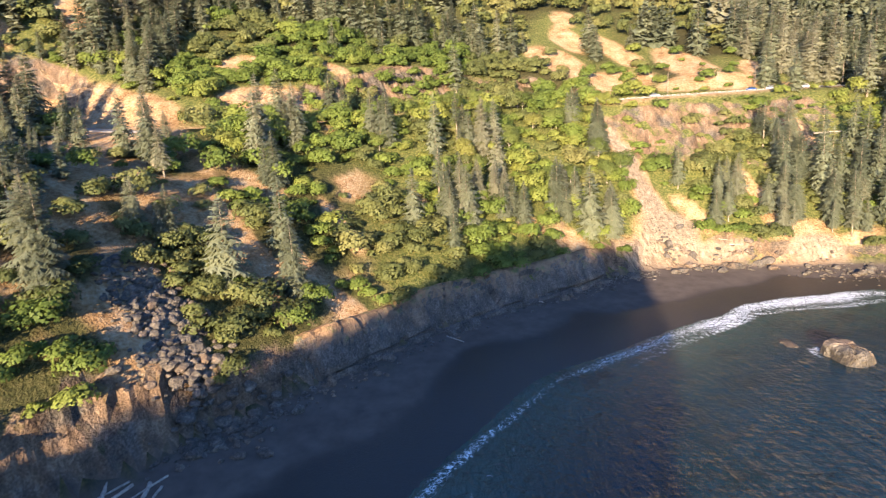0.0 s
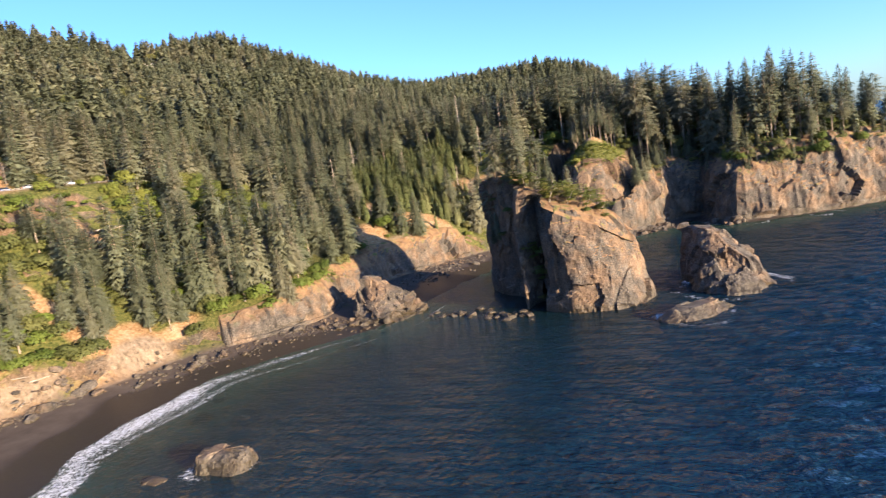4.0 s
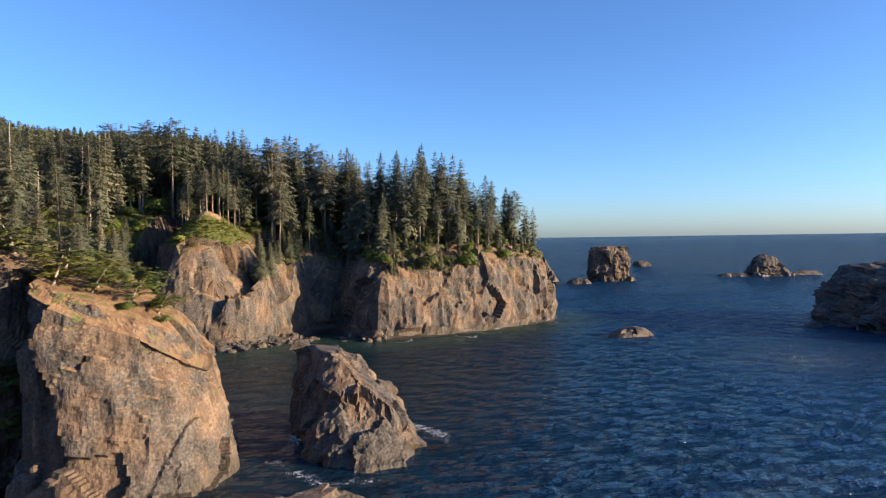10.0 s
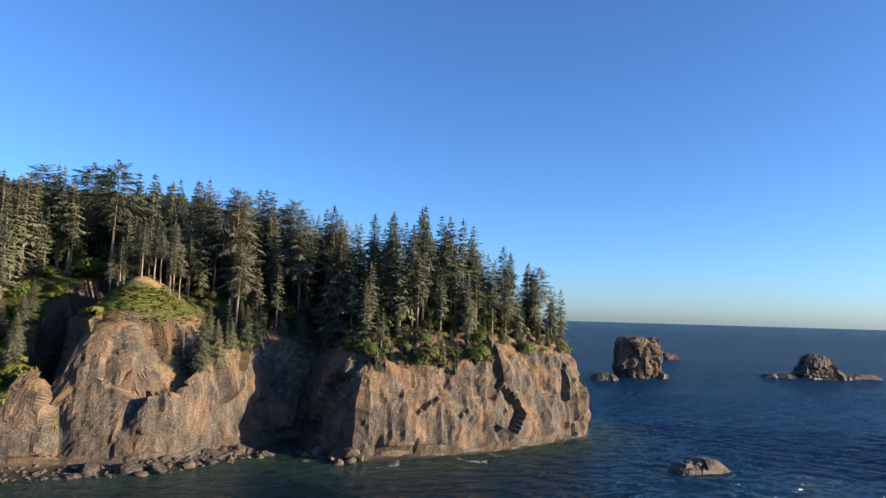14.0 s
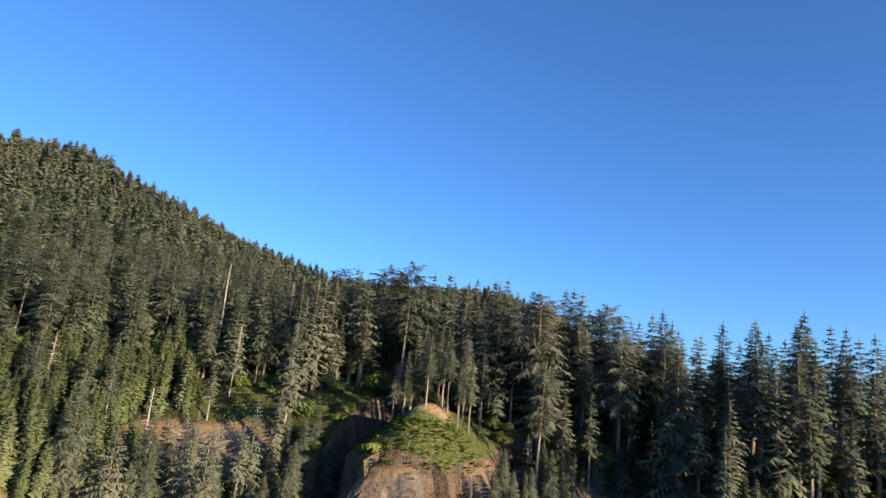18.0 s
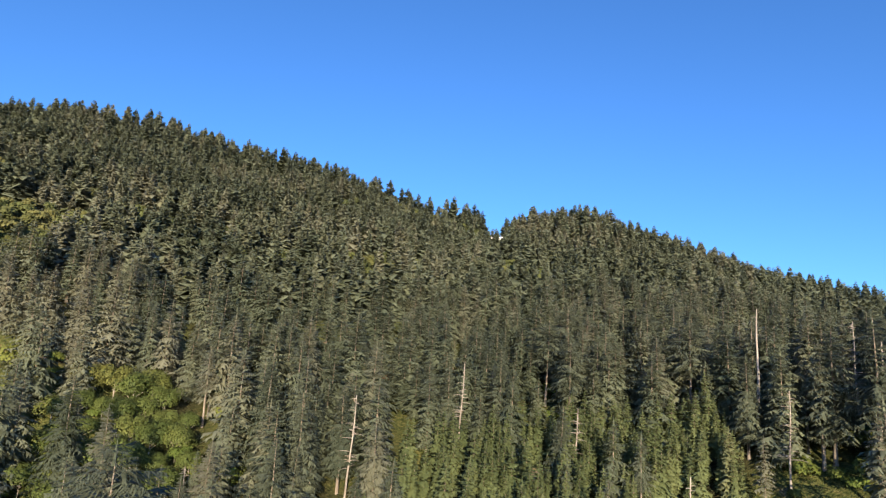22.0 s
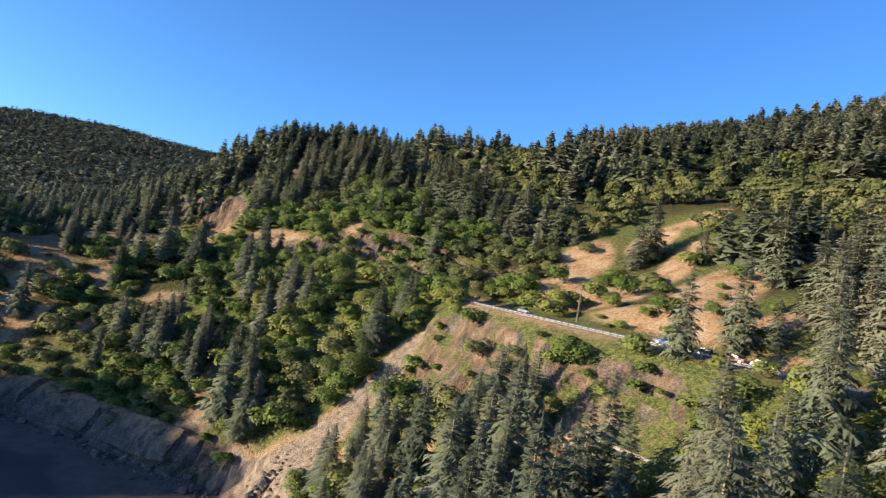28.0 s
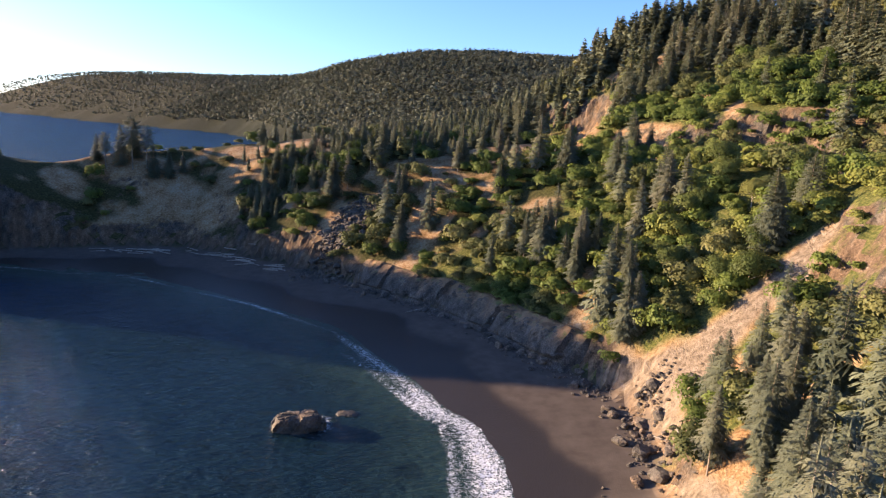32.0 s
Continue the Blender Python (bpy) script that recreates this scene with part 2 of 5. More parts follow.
def open_at(x, y, spots=OPEN):
    """How far a place is open dry ground, 0 to 1."""
    out = np.full(len(x), -1.0)
    for cx, cy, a, b, turn in spots:
        c, s = math.cos(radians(turn)), math.sin(radians(turn))
        u, v = (x - cx) * c + (y - cy) * s, -(x - cx) * s + (y - cy) * c
        out = np.maximum(out, 1 - (u / a) ** 2 - (v / b) ** 2)
    return smooth(-0.15, 0.35, out + fbm(flat(x, y, 9), 3, 31) * 0.45)


# ---------------------------------------------------------------- materials
class Nodes:
    """A small wrapper to write node materials briefly."""

    def __init__(self, name, rough=0.9):
        self.m = bpy.data.materials.new(name)
        self.m.use_nodes = True
        self.t = self.m.node_tree
        self.b = self.t.nodes["Principled BSDF"]
        self.b.inputs["Roughness"].default_value = rough

    def put(self, socket, value):
        if hasattr(value, "is_output"):
            self.t.links.new(value, socket)
        elif isinstance(value, (tuple, list)) and len(value) == 3 and len(socket.default_value) == 4:
            socket.default_value = (*value, 1)
        else:
            socket.default_value = value

    def node(self, kind, **inputs):
        n = self.t.nodes.new(kind)
        for key, value in inputs.items():
            self.put(n.inputs[key.replace("_", " ")], value)
        return n

    def pos(self):
        return self.node("ShaderNodeNewGeometry").outputs["Position"]

    def noise(self, scale, detail=4, vector=None, rough=0.55, stretch=None):
        v = vector or self.pos()
        if stretch:
            mp = self.node("ShaderNodeMapping", Vector=v)
            mp.inputs["Scale"].default_value = stretch
            v = mp.outputs[0]
        return self.node("ShaderNodeTexNoise", Vector=v, Scale=scale, Detail=detail, Roughness=rough).outputs["Fac"]

    def ramp(self, fac, stops):
        n = self.t.nodes.new("ShaderNodeValToRGB")
        self.put(n.inputs[0], fac)
        e = n.color_ramp.elements
        while len(e) < len(stops):
            e.new(0.5)
        for el, (p, c) in zip(e, stops):
            el.position, el.color = p, ((*c, 1) if isinstance(c, tuple) else (c, c, c, 1))
        return n.outputs[0]

    def mix(self, fac, a, b, mode="MIX"):
        n = self.t.nodes.new("ShaderNodeMix")
        n.data_type, n.blend_type = "RGBA", mode
        self.put(n.inputs[0], fac)
        self.put(n.inputs[6], a)
        self.put(n.inputs[7], b)
        return n.outputs[2]

    def math(self, op, a, b=0.0, c=0.0):
        n = self.t.nodes.new("ShaderNodeMath")
        n.operation = op
        for s, v in zip(n.inputs, (a, b, c)):
            self.put(s, v)
        return n.outputs[0]

    def bump(self, height, strength=0.5, distance=0.3):
        n = self.node("ShaderNodeBump", Height=height)
        n.inputs["Strength"].default_value, n.inputs["Distance"].default_value = strength, distance
        self.t.links.new(n.outputs[0], self.b.inputs["Normal"])

    def attr(self, name):
        n = self.t.nodes.new("ShaderNodeAttribute")
        n.attribute_name = name
        return n.outputs["Fac"]

    def done(self, colour=None, **inputs):
        if colour is not None:
            self.put(self.b.inputs["Base Color"], colour)
        for key, value in inputs.items():
            self.put(self.b.inputs[key.replace("_", " ")], value)
        return self.m


def rock_colour(n, warm=0.5):
    big = n.noise(0.12, 5)
    streak = n.noise(0.34, 7, stretch=(1, 1, 0.45), rough=0.62)
    fine = n.noise(2.2, 6)
    grey = n.ramp(n.mix(0.5, fine, streak), [(0.34, (0.017, 0.016, 0.016)), (0.5, (0.072, 0.064, 0.055)), (0.68, (0.185, 0.162, 0.135))])
    tan = n.ramp(n.mix(0.4, streak, fine), [(0.34, (0.04, 0.028, 0.02)), (0.52, (0.145, 0.1, 0.067)), (0.68, (0.28, 0.205, 0.142))])
    return n.mix(n.ramp(big, [(0.56 - 0.34 * warm, 0.0), (0.72 - 0.34 * warm, 1.0)]), grey, tan), fine, streak


def rock_material(name, warm, tide=True, topping=False):
    n = Nodes(name, 0.92)
    col, fine, streak = rock_colour(n, warm)
    geo = n.node("ShaderNodeNewGeometry")
    sep = n.node("ShaderNodeSeparateXYZ", Vector=geo.outputs["Position"])
    z = sep.outputs[2]
    if topping:
        nz = n.node("ShaderNodeSeparateXYZ", Vector=geo.outputs["Normal"]).outputs[2]
        grass = n.ramp(n.noise(0.35, 5), [(0.35, (0.14, 0.082, 0.042)), (0.53, (0.24, 0.15, 0.08)), (0.68, (0.1, 0.115, 0.03))])
        cover = n.math("MULTIPLY", n.ramp(n.math("ADD", nz, n.math("MULTIPLY_ADD", n.noise(0.8, 5), 0.5, -0.25)), [(0.46, 0.0), (0.66, 1.0)]),
                       n.ramp(n.math("MULTIPLY", z, 0.02), [(0.14, 0.0), (0.26, 1.0)]))
        col = n.mix(cover, col, grass)
    if tide:
        line = n.math("ADD", z, n.math("MULTIPLY_ADD", n.noise(0.6, 4), 4.0, -2.0))
        wet = n.ramp(n.math("MULTIPLY", line, 0.1), [(0.12, 1.0), (0.3, 0.0)])
        col = n.mix(n.math("MULTIPLY", wet, 0.75), col, n.ramp(fine, [(0.3, (0.02, 0.018, 0.014)), (0.7, (0.075, 0.06, 0.035))]))
        n.put(n.b.inputs["Roughness"], n.math("SUBTRACT", 0.92, n.math("MULTIPLY", wet, 0.45)))
    crag = n.noise(0.45, 8, stretch=(1, 1, 0.4), rough=0.68)
    n.bump(n.math("ADD", n.math("MULTIPLY", fine, 0.6), n.math("MULTIPLY_ADD", crag, 1.6, streak)), 0.6, 0.8)
    return n.done(col)


def ground_material():
    n = Nodes("coastal_ground", 0.95)
    rock, fine, streak = rock_colour(n, 0.55)
    geo = n.node("ShaderNodeNewGeometry")
    pos = n.node("ShaderNodeSeparateXYZ", Vector=geo.outputs["Position"])
    nz = n.node("ShaderNodeSeparateXYZ", Vector=geo.outputs["Normal"]).outputs[2]
    mid, small = n.noise(0.16, 5), n.noise(1.1, 6)
    dry = n.ramp(n.mix(0.5, mid, small), [(0.36, (0.15, 0.085, 0.04)), (0.48, (0.30, 0.19, 0.10)), (0.58, (0.36, 0.265, 0.165)), (0.7, (0.42, 0.345, 0.245))])
    green = n.ramp(small, [(0.3, (0.03, 0.042, 0.014)), (0.5, (0.085, 0.098, 0.028)), (0.7, (0.17, 0.155, 0.058))])
    litter = n.ramp(small, [(0.3, (0.018, 0.02, 0.008)), (0.7, (0.06, 0.055, 0.025))])
    opened, grassy, sandy, wet = n.attr("opened"), n.attr("grassy"), n.attr("sandy"), n.attr("wet")
    floor = n.mix(grassy, litter, green)
    soil = n.mix(opened, floor, dry)
    scree = n.ramp(n.noise(0.8, 7, None, 0.6, (1, 1, 0.35)), [(0.32, (0.11, 0.085, 0.06)), (0.5, (0.215, 0.17, 0.125)), (0.7, (0.31, 0.255, 0.195))])
    slope = n.math("ADD", nz, n.math("MULTIPLY_ADD", n.noise(0.5, 5), 0.36, -0.18))
    steep = n.ramp(slope, [(0.56, 1.0), (0.68, 0.0)])
    col = n.mix(n.attr("scree"), n.mix(steep, soil, rock), scree)
    # far forest floor, its colour deepened to include shade on the hillsides
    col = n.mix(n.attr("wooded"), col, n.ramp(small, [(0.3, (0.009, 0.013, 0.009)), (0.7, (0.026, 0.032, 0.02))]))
    sand = n.ramp(n.noise(0.25, 6), [(0.3, (0.072, 0.058, 0.05)), (0.7, (0.108, 0.09, 0.076))])
    sand = n.mix(wet, sand, (0.036, 0.031, 0.028))
    col = n.mix(sandy, col, sand)
    n.put(n.b.inputs["Roughness"], n.math("SUBTRACT", 0.95, n.math("MULTIPLY", n.math("MULTIPLY", wet, sandy), 0.62)))
    h = n.math("MULTIPLY", n.math("ADD", fine, n.math("MULTIPLY", small, 0.7)), n.math("SUBTRACT", 1.0, n.math("MULTIPLY", sandy, 0.93)))
    n.bump(h, 0.8, 0.6)
    return n.done(col, Specular_IOR_Level=0.12)


def leaf_material(name, dark, light, rough=0.65, toned=False, odd=(0.13, 0.105, 0.055)):
    n = Nodes(name, rough)
    rnd = n.attr("tone") if toned else n.node("ShaderNodeObjectInfo").outputs["Random"]
    patch = n.noise(0.35, 3)
    grain = n.noise(3.0, 3)
    f = n.math("ADD", n.math("MULTIPLY", grain, 0.5), n.math("MULTIPLY_ADD", rnd, 0.3, n.math("MULTIPLY", patch, 0.35)))
    col = n.ramp(f, [(0.3, dark), (0.72, light)])
    col = n.mix(n.ramp(rnd, [(0.65, 0.0), (1.0, 0.35)]), col, odd)
    soft = n.node("ShaderNodeAttribute")
    soft.attribute_name = "soft"
    turned = n.node("ShaderNodeVectorTransform", Vector=soft.outputs["Vector"])
    turned.vector_type, turned.convert_from, turned.convert_to = "NORMAL", "OBJECT", "WORLD"
    face = n.node("ShaderNodeNewGeometry").outputs["Normal"]
    bent = n.node("ShaderNodeVectorMath")
    bent.operation = "MULTIPLY_ADD"
    n.put(bent.inputs[0], turned.outputs[0])
    bent.inputs[1].default_value = (1.1, 1.1, 1.1)
    n.put(bent.inputs[2], face)
    even = n.node("ShaderNodeVectorMath", Vector=bent.outputs[0])
    even.operation = "NORMALIZE"
    n.put(n.b.inputs["Normal"], even.outputs[0])
    n.done(col, Specular_IOR_Level=0.2)
    thin, mixed = n.node("ShaderNodeBsdfTranslucent", Color=col), n.t.nodes.new("ShaderNodeMixShader")
    mixed.inputs[0].default_value = 0.22
    n.t.links.new(n.b.outputs[0], mixed.inputs[1])
    n.t.links.new(thin.outputs[0], mixed.inputs[2])
    n.t.links.new(mixed.outputs[0], n.t.nodes["Material Output"].inputs["Surface"])
    return n.m


def bark_material(name, dark, light):
    n = Nodes(name, 0.95)
    g = n.noise(2.5, 5, stretch=(1, 1, 0.15))
    n.bump(g, 0.8, 0.08)
    return n.done(n.ramp(g, [(0.3, dark), (0.7, light)]))


def plain(name, colour, rough=0.6, metal=0.0, vary=0.15, scale=3.0):
    n = Nodes(name, rough)
    g = n.noise(scale, 4)
    d = tuple(c * (1 - vary) for c in colour)
    l = tuple(min(1, c * (1 + vary)) for c in colour)
    return n.done(n.ramp(g, [(0.3, d), (0.7, l)]), Metallic=metal)


def sea_material():
    n = Nodes("sea_water", 0.5)
    p = n.pos()
    mp = n.node("ShaderNodeMapping", Vector=p)
    mp.inputs["Rotation"].default_value = (0, 0, radians(28))
    mp.inputs["Scale"].default_value = (1, 1.9, 1)
    v = mp.outputs[0]
    calm = n.attr("calm")
    lively = n.math("SUBTRACT", 1.0, n.math("MULTIPLY", calm, 0.8))
    gust = n.ramp(n.noise(0.011, 3, p), [(0.35, 0.7), (0.65, 1.3)])
    chop = n.math("ADD", n.math("MULTIPLY", n.noise(0.17, 2, v, 0.5), 3.0), n.math("MULTIPLY_ADD", n.noise(0.5, 3, v, 0.6), 2.4, n.math("MULTIPLY", n.noise(1.6, 3, v, 0.6), 0.7)))
    n.bump(n.math("MULTIPLY", chop, n.math("MULTIPLY", lively, gust)), 1.0, 1.0)
    deep = n.mix(n.noise(0.012, 3, p), (0.003, 0.026, 0.064), (0.004, 0.038, 0.095))
    deep = n.mix(calm, deep, (0.006, 0.018, 0.019))
    shoal = n.attr("shoal")
    col = n.mix(shoal, deep, (0.028, 0.056, 0.044))
    weed = n.ramp(n.noise(0.06, 6, None, 0.65), [(0.54, 0.0), (0.64, 0.8)])
    col = n.mix(n.math("MULTIPLY", weed, calm), col, (0.006, 0.014, 0.012))
    foam = n.attr("foam")
    lace = n.node("ShaderNodeTexVoronoi", Vector=p, Scale=1.7)
    lace.feature = "DISTANCE_TO_EDGE"
    net = n.ramp(n.math("ADD", lace.outputs["Distance"], n.math("MULTIPLY_ADD", n.noise(0.9, 8, None, 0.7), 0.9, -0.45)), [(0.0, 1.0), (0.3, 0.0)])
    cover = n.ramp(n.math("ADD", foam, n.math("MULTIPLY_ADD", net, 0.5, -0.5)), [(0.22, 0.0), (0.42, 1.0)])
    caps = n.ramp(n.math("MULTIPLY", n.noise(0.09, 8, v, 0.75), lively), [(0.735, 0.0), (0.77, 0.5)])
    cover = n.math("MAXIMUM", cover, caps)
    col = n.mix(cover, col, (0.75, 0.78, 0.8))
    n.put(n.b.inputs["Roughness"], n.math("MULTIPLY_ADD", cover, 0.3, 0.5))
    n.done(col, IOR=1.33, Specular_IOR_Level=0.0)
    waves = n.b.inputs["Normal"].links[0].from_socket
    gloss = n.node("ShaderNodeBsdfAnisotropic", Normal=waves)
    gloss.inputs["Roughness"].default_value = 0.07
    fres = n.node("ShaderNodeFresnel", Normal=waves)
    fres.inputs["IOR"].default_value = 1.45
    share = n.math("MULTIPLY", n.math("MINIMUM", fres.outputs[0], 0.5), n.math("SUBTRACT", 1.0, cover))
    mixed = n.t.nodes.new("ShaderNodeMixShader")
    n.put(mixed.inputs[0], share)
    n.t.links.new(n.b.outputs[0], mixed.inputs[1])
    n.t.links.new(gloss.outputs[0], mixed.inputs[2])
    n.t.links.new(mixed.outputs[0], n.t.nodes["Material Output"].inputs["Surface"])
    return n.m


GROUND, SEA = ground_material(), sea_material()
ROCK_CLIFF, CLIFF_GREY = rock_material("headland_rock", 0.34, True, True), rock_material("bay_cliff_rock", 0.1, False, True)
ROCK, ROCK_TOP, ROCK_GREY = rock_material("brown_sea_rock", 0.25), rock_material("grassy_topped_rock", 0.45, True, True), rock_material("grey_boulder_rock", 0.15, False)
NEEDLE = leaf_material("spruce_needles", (0.038, 0.052, 0.034), (0.17, 0.188, 0.125), odd=(0.2, 0.168, 0.125))
NEEDLE_FAR = leaf_material("forest_needles", (0.042, 0.058, 0.036), (0.195, 0.216, 0.138), toned=True, odd=(0.215, 0.18, 0.135))
# grey-green with some far haze mixed into the colour; headland spruces share it
NEEDLE_DARK = leaf_material("dark_wood_leaves", (0.035, 0.048, 0.034), (0.11, 0.125, 0.085), toned=True, odd=(0.14, 0.125, 0.07))
NEEDLE_YOUNG = leaf_material("young_spruce_needles", (0.06, 0.082, 0.034), (0.2, 0.232, 0.098), toned=True, odd=(0.27, 0.25, 0.15))
LEAF = leaf_material("alder_leaves", (0.036, 0.058, 0.014), (0.145, 0.175, 0.045), odd=(0.22, 0.17, 0.05))
LEAF_DULL = leaf_material("brush_leaves", (0.05, 0.065, 0.018), (0.19, 0.19, 0.06), odd=(0.22, 0.15, 0.07))
LEAF_FAR = leaf_material("thicket_leaves", (0.032, 0.058, 0.012), (0.135, 0.18, 0.036), toned=True, odd=(0.22, 0.19, 0.05))
BRUSH_FAR = leaf_material("scrub_leaves", (0.034, 0.05, 0.016), (0.135, 0.148, 0.05), toned=True, odd=(0.21, 0.18, 0.07))
BARK = bark_material("grey_brown_bark", (0.10, 0.08, 0.06), (0.34, 0.285, 0.225))
BLEACHED = bark_material("bleached_wood", (0.17, 0.145, 0.12), (0.42, 0.37, 0.31))


# ---------------------------------------------------------------- mesh helpers
def mesh_from(name, verts, faces, mats, smooth_faces=False, which=None):
    """A mesh from an (n, 3) array and an (m, 3 or 4) array of corners."""
    me = bpy.data.meshes.new(name)
    verts, faces = np.asarray(verts, np.float32), np.asarray(faces, np.int32)
    k = faces.shape[1]
    me.vertices.add(len(verts))
    me.vertices.foreach_set("co", verts.ravel())
    me.loops.add(faces.size)
    me.loops.foreach_set("vertex_index", faces.ravel())
    me.polygons.add(len(faces))
    me.polygons.foreach_set("loop_start", np.arange(len(faces), dtype=np.int32) * k)
    me.polygons.foreach_set("loop_total", np.full(len(faces), k, np.int32))
    for m in mats if isinstance(mats, (list, tuple)) else [mats]:
        me.materials.append(m)
    if which is not None:
        me.polygons.foreach_set("material_index", np.asarray(which, np.int32))
    me.polygons.foreach_set("use_smooth", np.full(len(faces), smooth_faces))
    me.update(calc_edges=True)
    return me


def give(me, name, values):
    me.attributes.new(name, "FLOAT", "POINT").data.foreach_set("value", np.asarray(values, np.float32))


def give_soft(me, rel, rise):
    """Outward direction of the crown at each corner, for soft foliage shading."""
    d = np.array(rel, float)
    d[:, 2] = np.hypot(d[:, 0], d[:, 1]) * 0.45 + 0.3 if rise is None else d[:, 2] - rise
    d /= np.linalg.norm(d, axis=1)[:, None] + 1e-6
    me.attributes.new("soft", "FLOAT_VECTOR", "POINT").data.foreach_set("vector", d.astype(np.float32).ravel())
    return me


def part(name, me, parent, label="", m=None):
    ob = new(name, me)
    ob.parent = parent
    if m is not None:
        ob.matrix_basis = m
    return tagged(ob, label)


def grid_faces(nx, ny):
    i, j = np.meshgrid(np.arange(nx - 1), np.arange(ny - 1), indexing="ij")
    a = (i * ny + j).ravel()
    return np.stack([a, a + ny, a + ny + 1, a + 1], 1)


def tube(points, radii, sides=6):
    """Vertices and quads of a tube along points."""
    points, radii = np.asarray(points, float), np.asarray(radii, float)
    along = np.gradient(points, axis=0)
    along /= np.linalg.norm(along, axis=1)[:, None] + 1e-9
    ref = np.where(np.abs(along[:, 2:]) > 0.9, [[1.0, 0, 0]], [[0, 0, 1.0]])
    u = np.cross(along, ref)
    u /= np.linalg.norm(u, axis=1)[:, None]
    w = np.cross(along, u)
    a = np.arange(sides) / sides * 2 * np.pi
    v = points[:, None] + radii[:, None, None] * (np.cos(a)[None, :, None] * u[:, None] + np.sin(a)[None, :, None] * w[:, None])
    n = len(points)
    i, j = np.meshgrid(np.arange(n - 1), np.arange(sides), indexing="ij")
    k = (j + 1) % sides
    f = np.stack([i * sides + j, i * sides + k, (i + 1) * sides + k, (i + 1) * sides + j], -1).reshape(-1, 4)
    return v.reshape(-1, 3), f


def join(pieces):
    """One array of corners from several (verts, faces)."""
    vs, fs, n = [], [], 0
    for v, f in pieces:
        vs.append(v)
        fs.append(np.asarray(f) + n)
        n += len(v)
    return np.concatenate(vs), np.concatenate(fs)


def tris(f):
    f = np.asarray(f)
    return f if f.shape[1] == 3 else np.concatenate([f[:, [0, 1, 2]], f[:, [0, 2, 3]]])


# ---------------------------------------------------------------- ground and sea
def steps(lo, hi, fine_lo, fine_hi, fine, grow):
    mid = np.arange(fine_lo, fine_hi + fine / 2, fine)
    up, s = [fine_hi], fine
    while up[-1] < hi:
        s *= grow
        up.append(up[-1] + s)
    dn, s = [fine_lo], fine
    while dn[-1] > lo:
        s *= grow
        dn.append(dn[-1] - s)
    return np.concatenate([dn[:0:-1], mid, up[1:]])


gx, gy = steps(-3600, 3000, -300, 100, 1.9, 1.08), steps(-4200, 3600, -235, 345, 1.9, 1.08)
GX, GY = np.meshgrid(gx, gy, indexing="ij")
vx, vy = GX.ravel(), GY.ravel()
vz = ground_at(vx, vy)
ZZ = vz.reshape(GX.shape)
sx_, sy_ = np.gradient(ZZ, gx, gy)
steepness = np.hypot(sx_, sy_).ravel()
inland, _ = coast_at(vx, vy)
craggy = smooth(0.6, 1.6, steepness) * (vz > 1.0)
jag = np.stack([fbm(np.stack([vx / 9, vy / 9, vz / 14], 1), 4, s, True) for s in (40, 50)], 1)
nx_, ny_ = -sx_.ravel() / (steepness + 1e-6), -sy_.ravel() / (steepness + 1e-6)
lump = np.zeros(len(vx))
on = craggy > 0.01
pc = np.stack([vx, vy, vz], 1)[on]
lump[on] = facets(pc / [15, 15, 13], 61) * 6.5 + facets(pc / [6.5, 6.5, 8], 62) * 3.4
push = craggy * ((jag[:, 0] * 3.0 + lump) * 0.3 - 1.2)
verts = np.stack([vx + nx_ * push, vy + ny_ * push, vz + craggy * fbm(np.stack([vx / 4, vy / 4, vz / 4], 1), 3, 70) * 1.5], 1)
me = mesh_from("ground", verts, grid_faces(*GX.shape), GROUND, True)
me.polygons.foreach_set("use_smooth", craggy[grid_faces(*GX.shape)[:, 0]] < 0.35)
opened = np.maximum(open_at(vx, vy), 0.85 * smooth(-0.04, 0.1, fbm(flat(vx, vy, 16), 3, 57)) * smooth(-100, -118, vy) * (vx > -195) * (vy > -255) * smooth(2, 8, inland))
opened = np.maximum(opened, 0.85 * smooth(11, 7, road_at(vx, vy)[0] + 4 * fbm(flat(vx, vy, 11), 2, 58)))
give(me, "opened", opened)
# wooded: distant forest ground, painted darker for the shade of the far slopes
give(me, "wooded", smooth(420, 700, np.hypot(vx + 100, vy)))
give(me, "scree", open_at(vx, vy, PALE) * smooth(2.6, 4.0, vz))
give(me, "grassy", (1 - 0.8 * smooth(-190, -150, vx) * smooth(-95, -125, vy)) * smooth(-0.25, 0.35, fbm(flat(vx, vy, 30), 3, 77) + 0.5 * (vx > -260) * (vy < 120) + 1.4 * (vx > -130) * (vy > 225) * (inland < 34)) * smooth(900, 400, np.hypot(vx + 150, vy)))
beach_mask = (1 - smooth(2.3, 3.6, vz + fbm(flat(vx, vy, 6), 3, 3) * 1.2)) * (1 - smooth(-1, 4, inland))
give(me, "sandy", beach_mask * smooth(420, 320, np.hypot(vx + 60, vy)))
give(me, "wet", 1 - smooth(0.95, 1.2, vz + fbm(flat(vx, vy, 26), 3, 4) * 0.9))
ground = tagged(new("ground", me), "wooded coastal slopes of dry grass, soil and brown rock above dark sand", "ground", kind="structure")

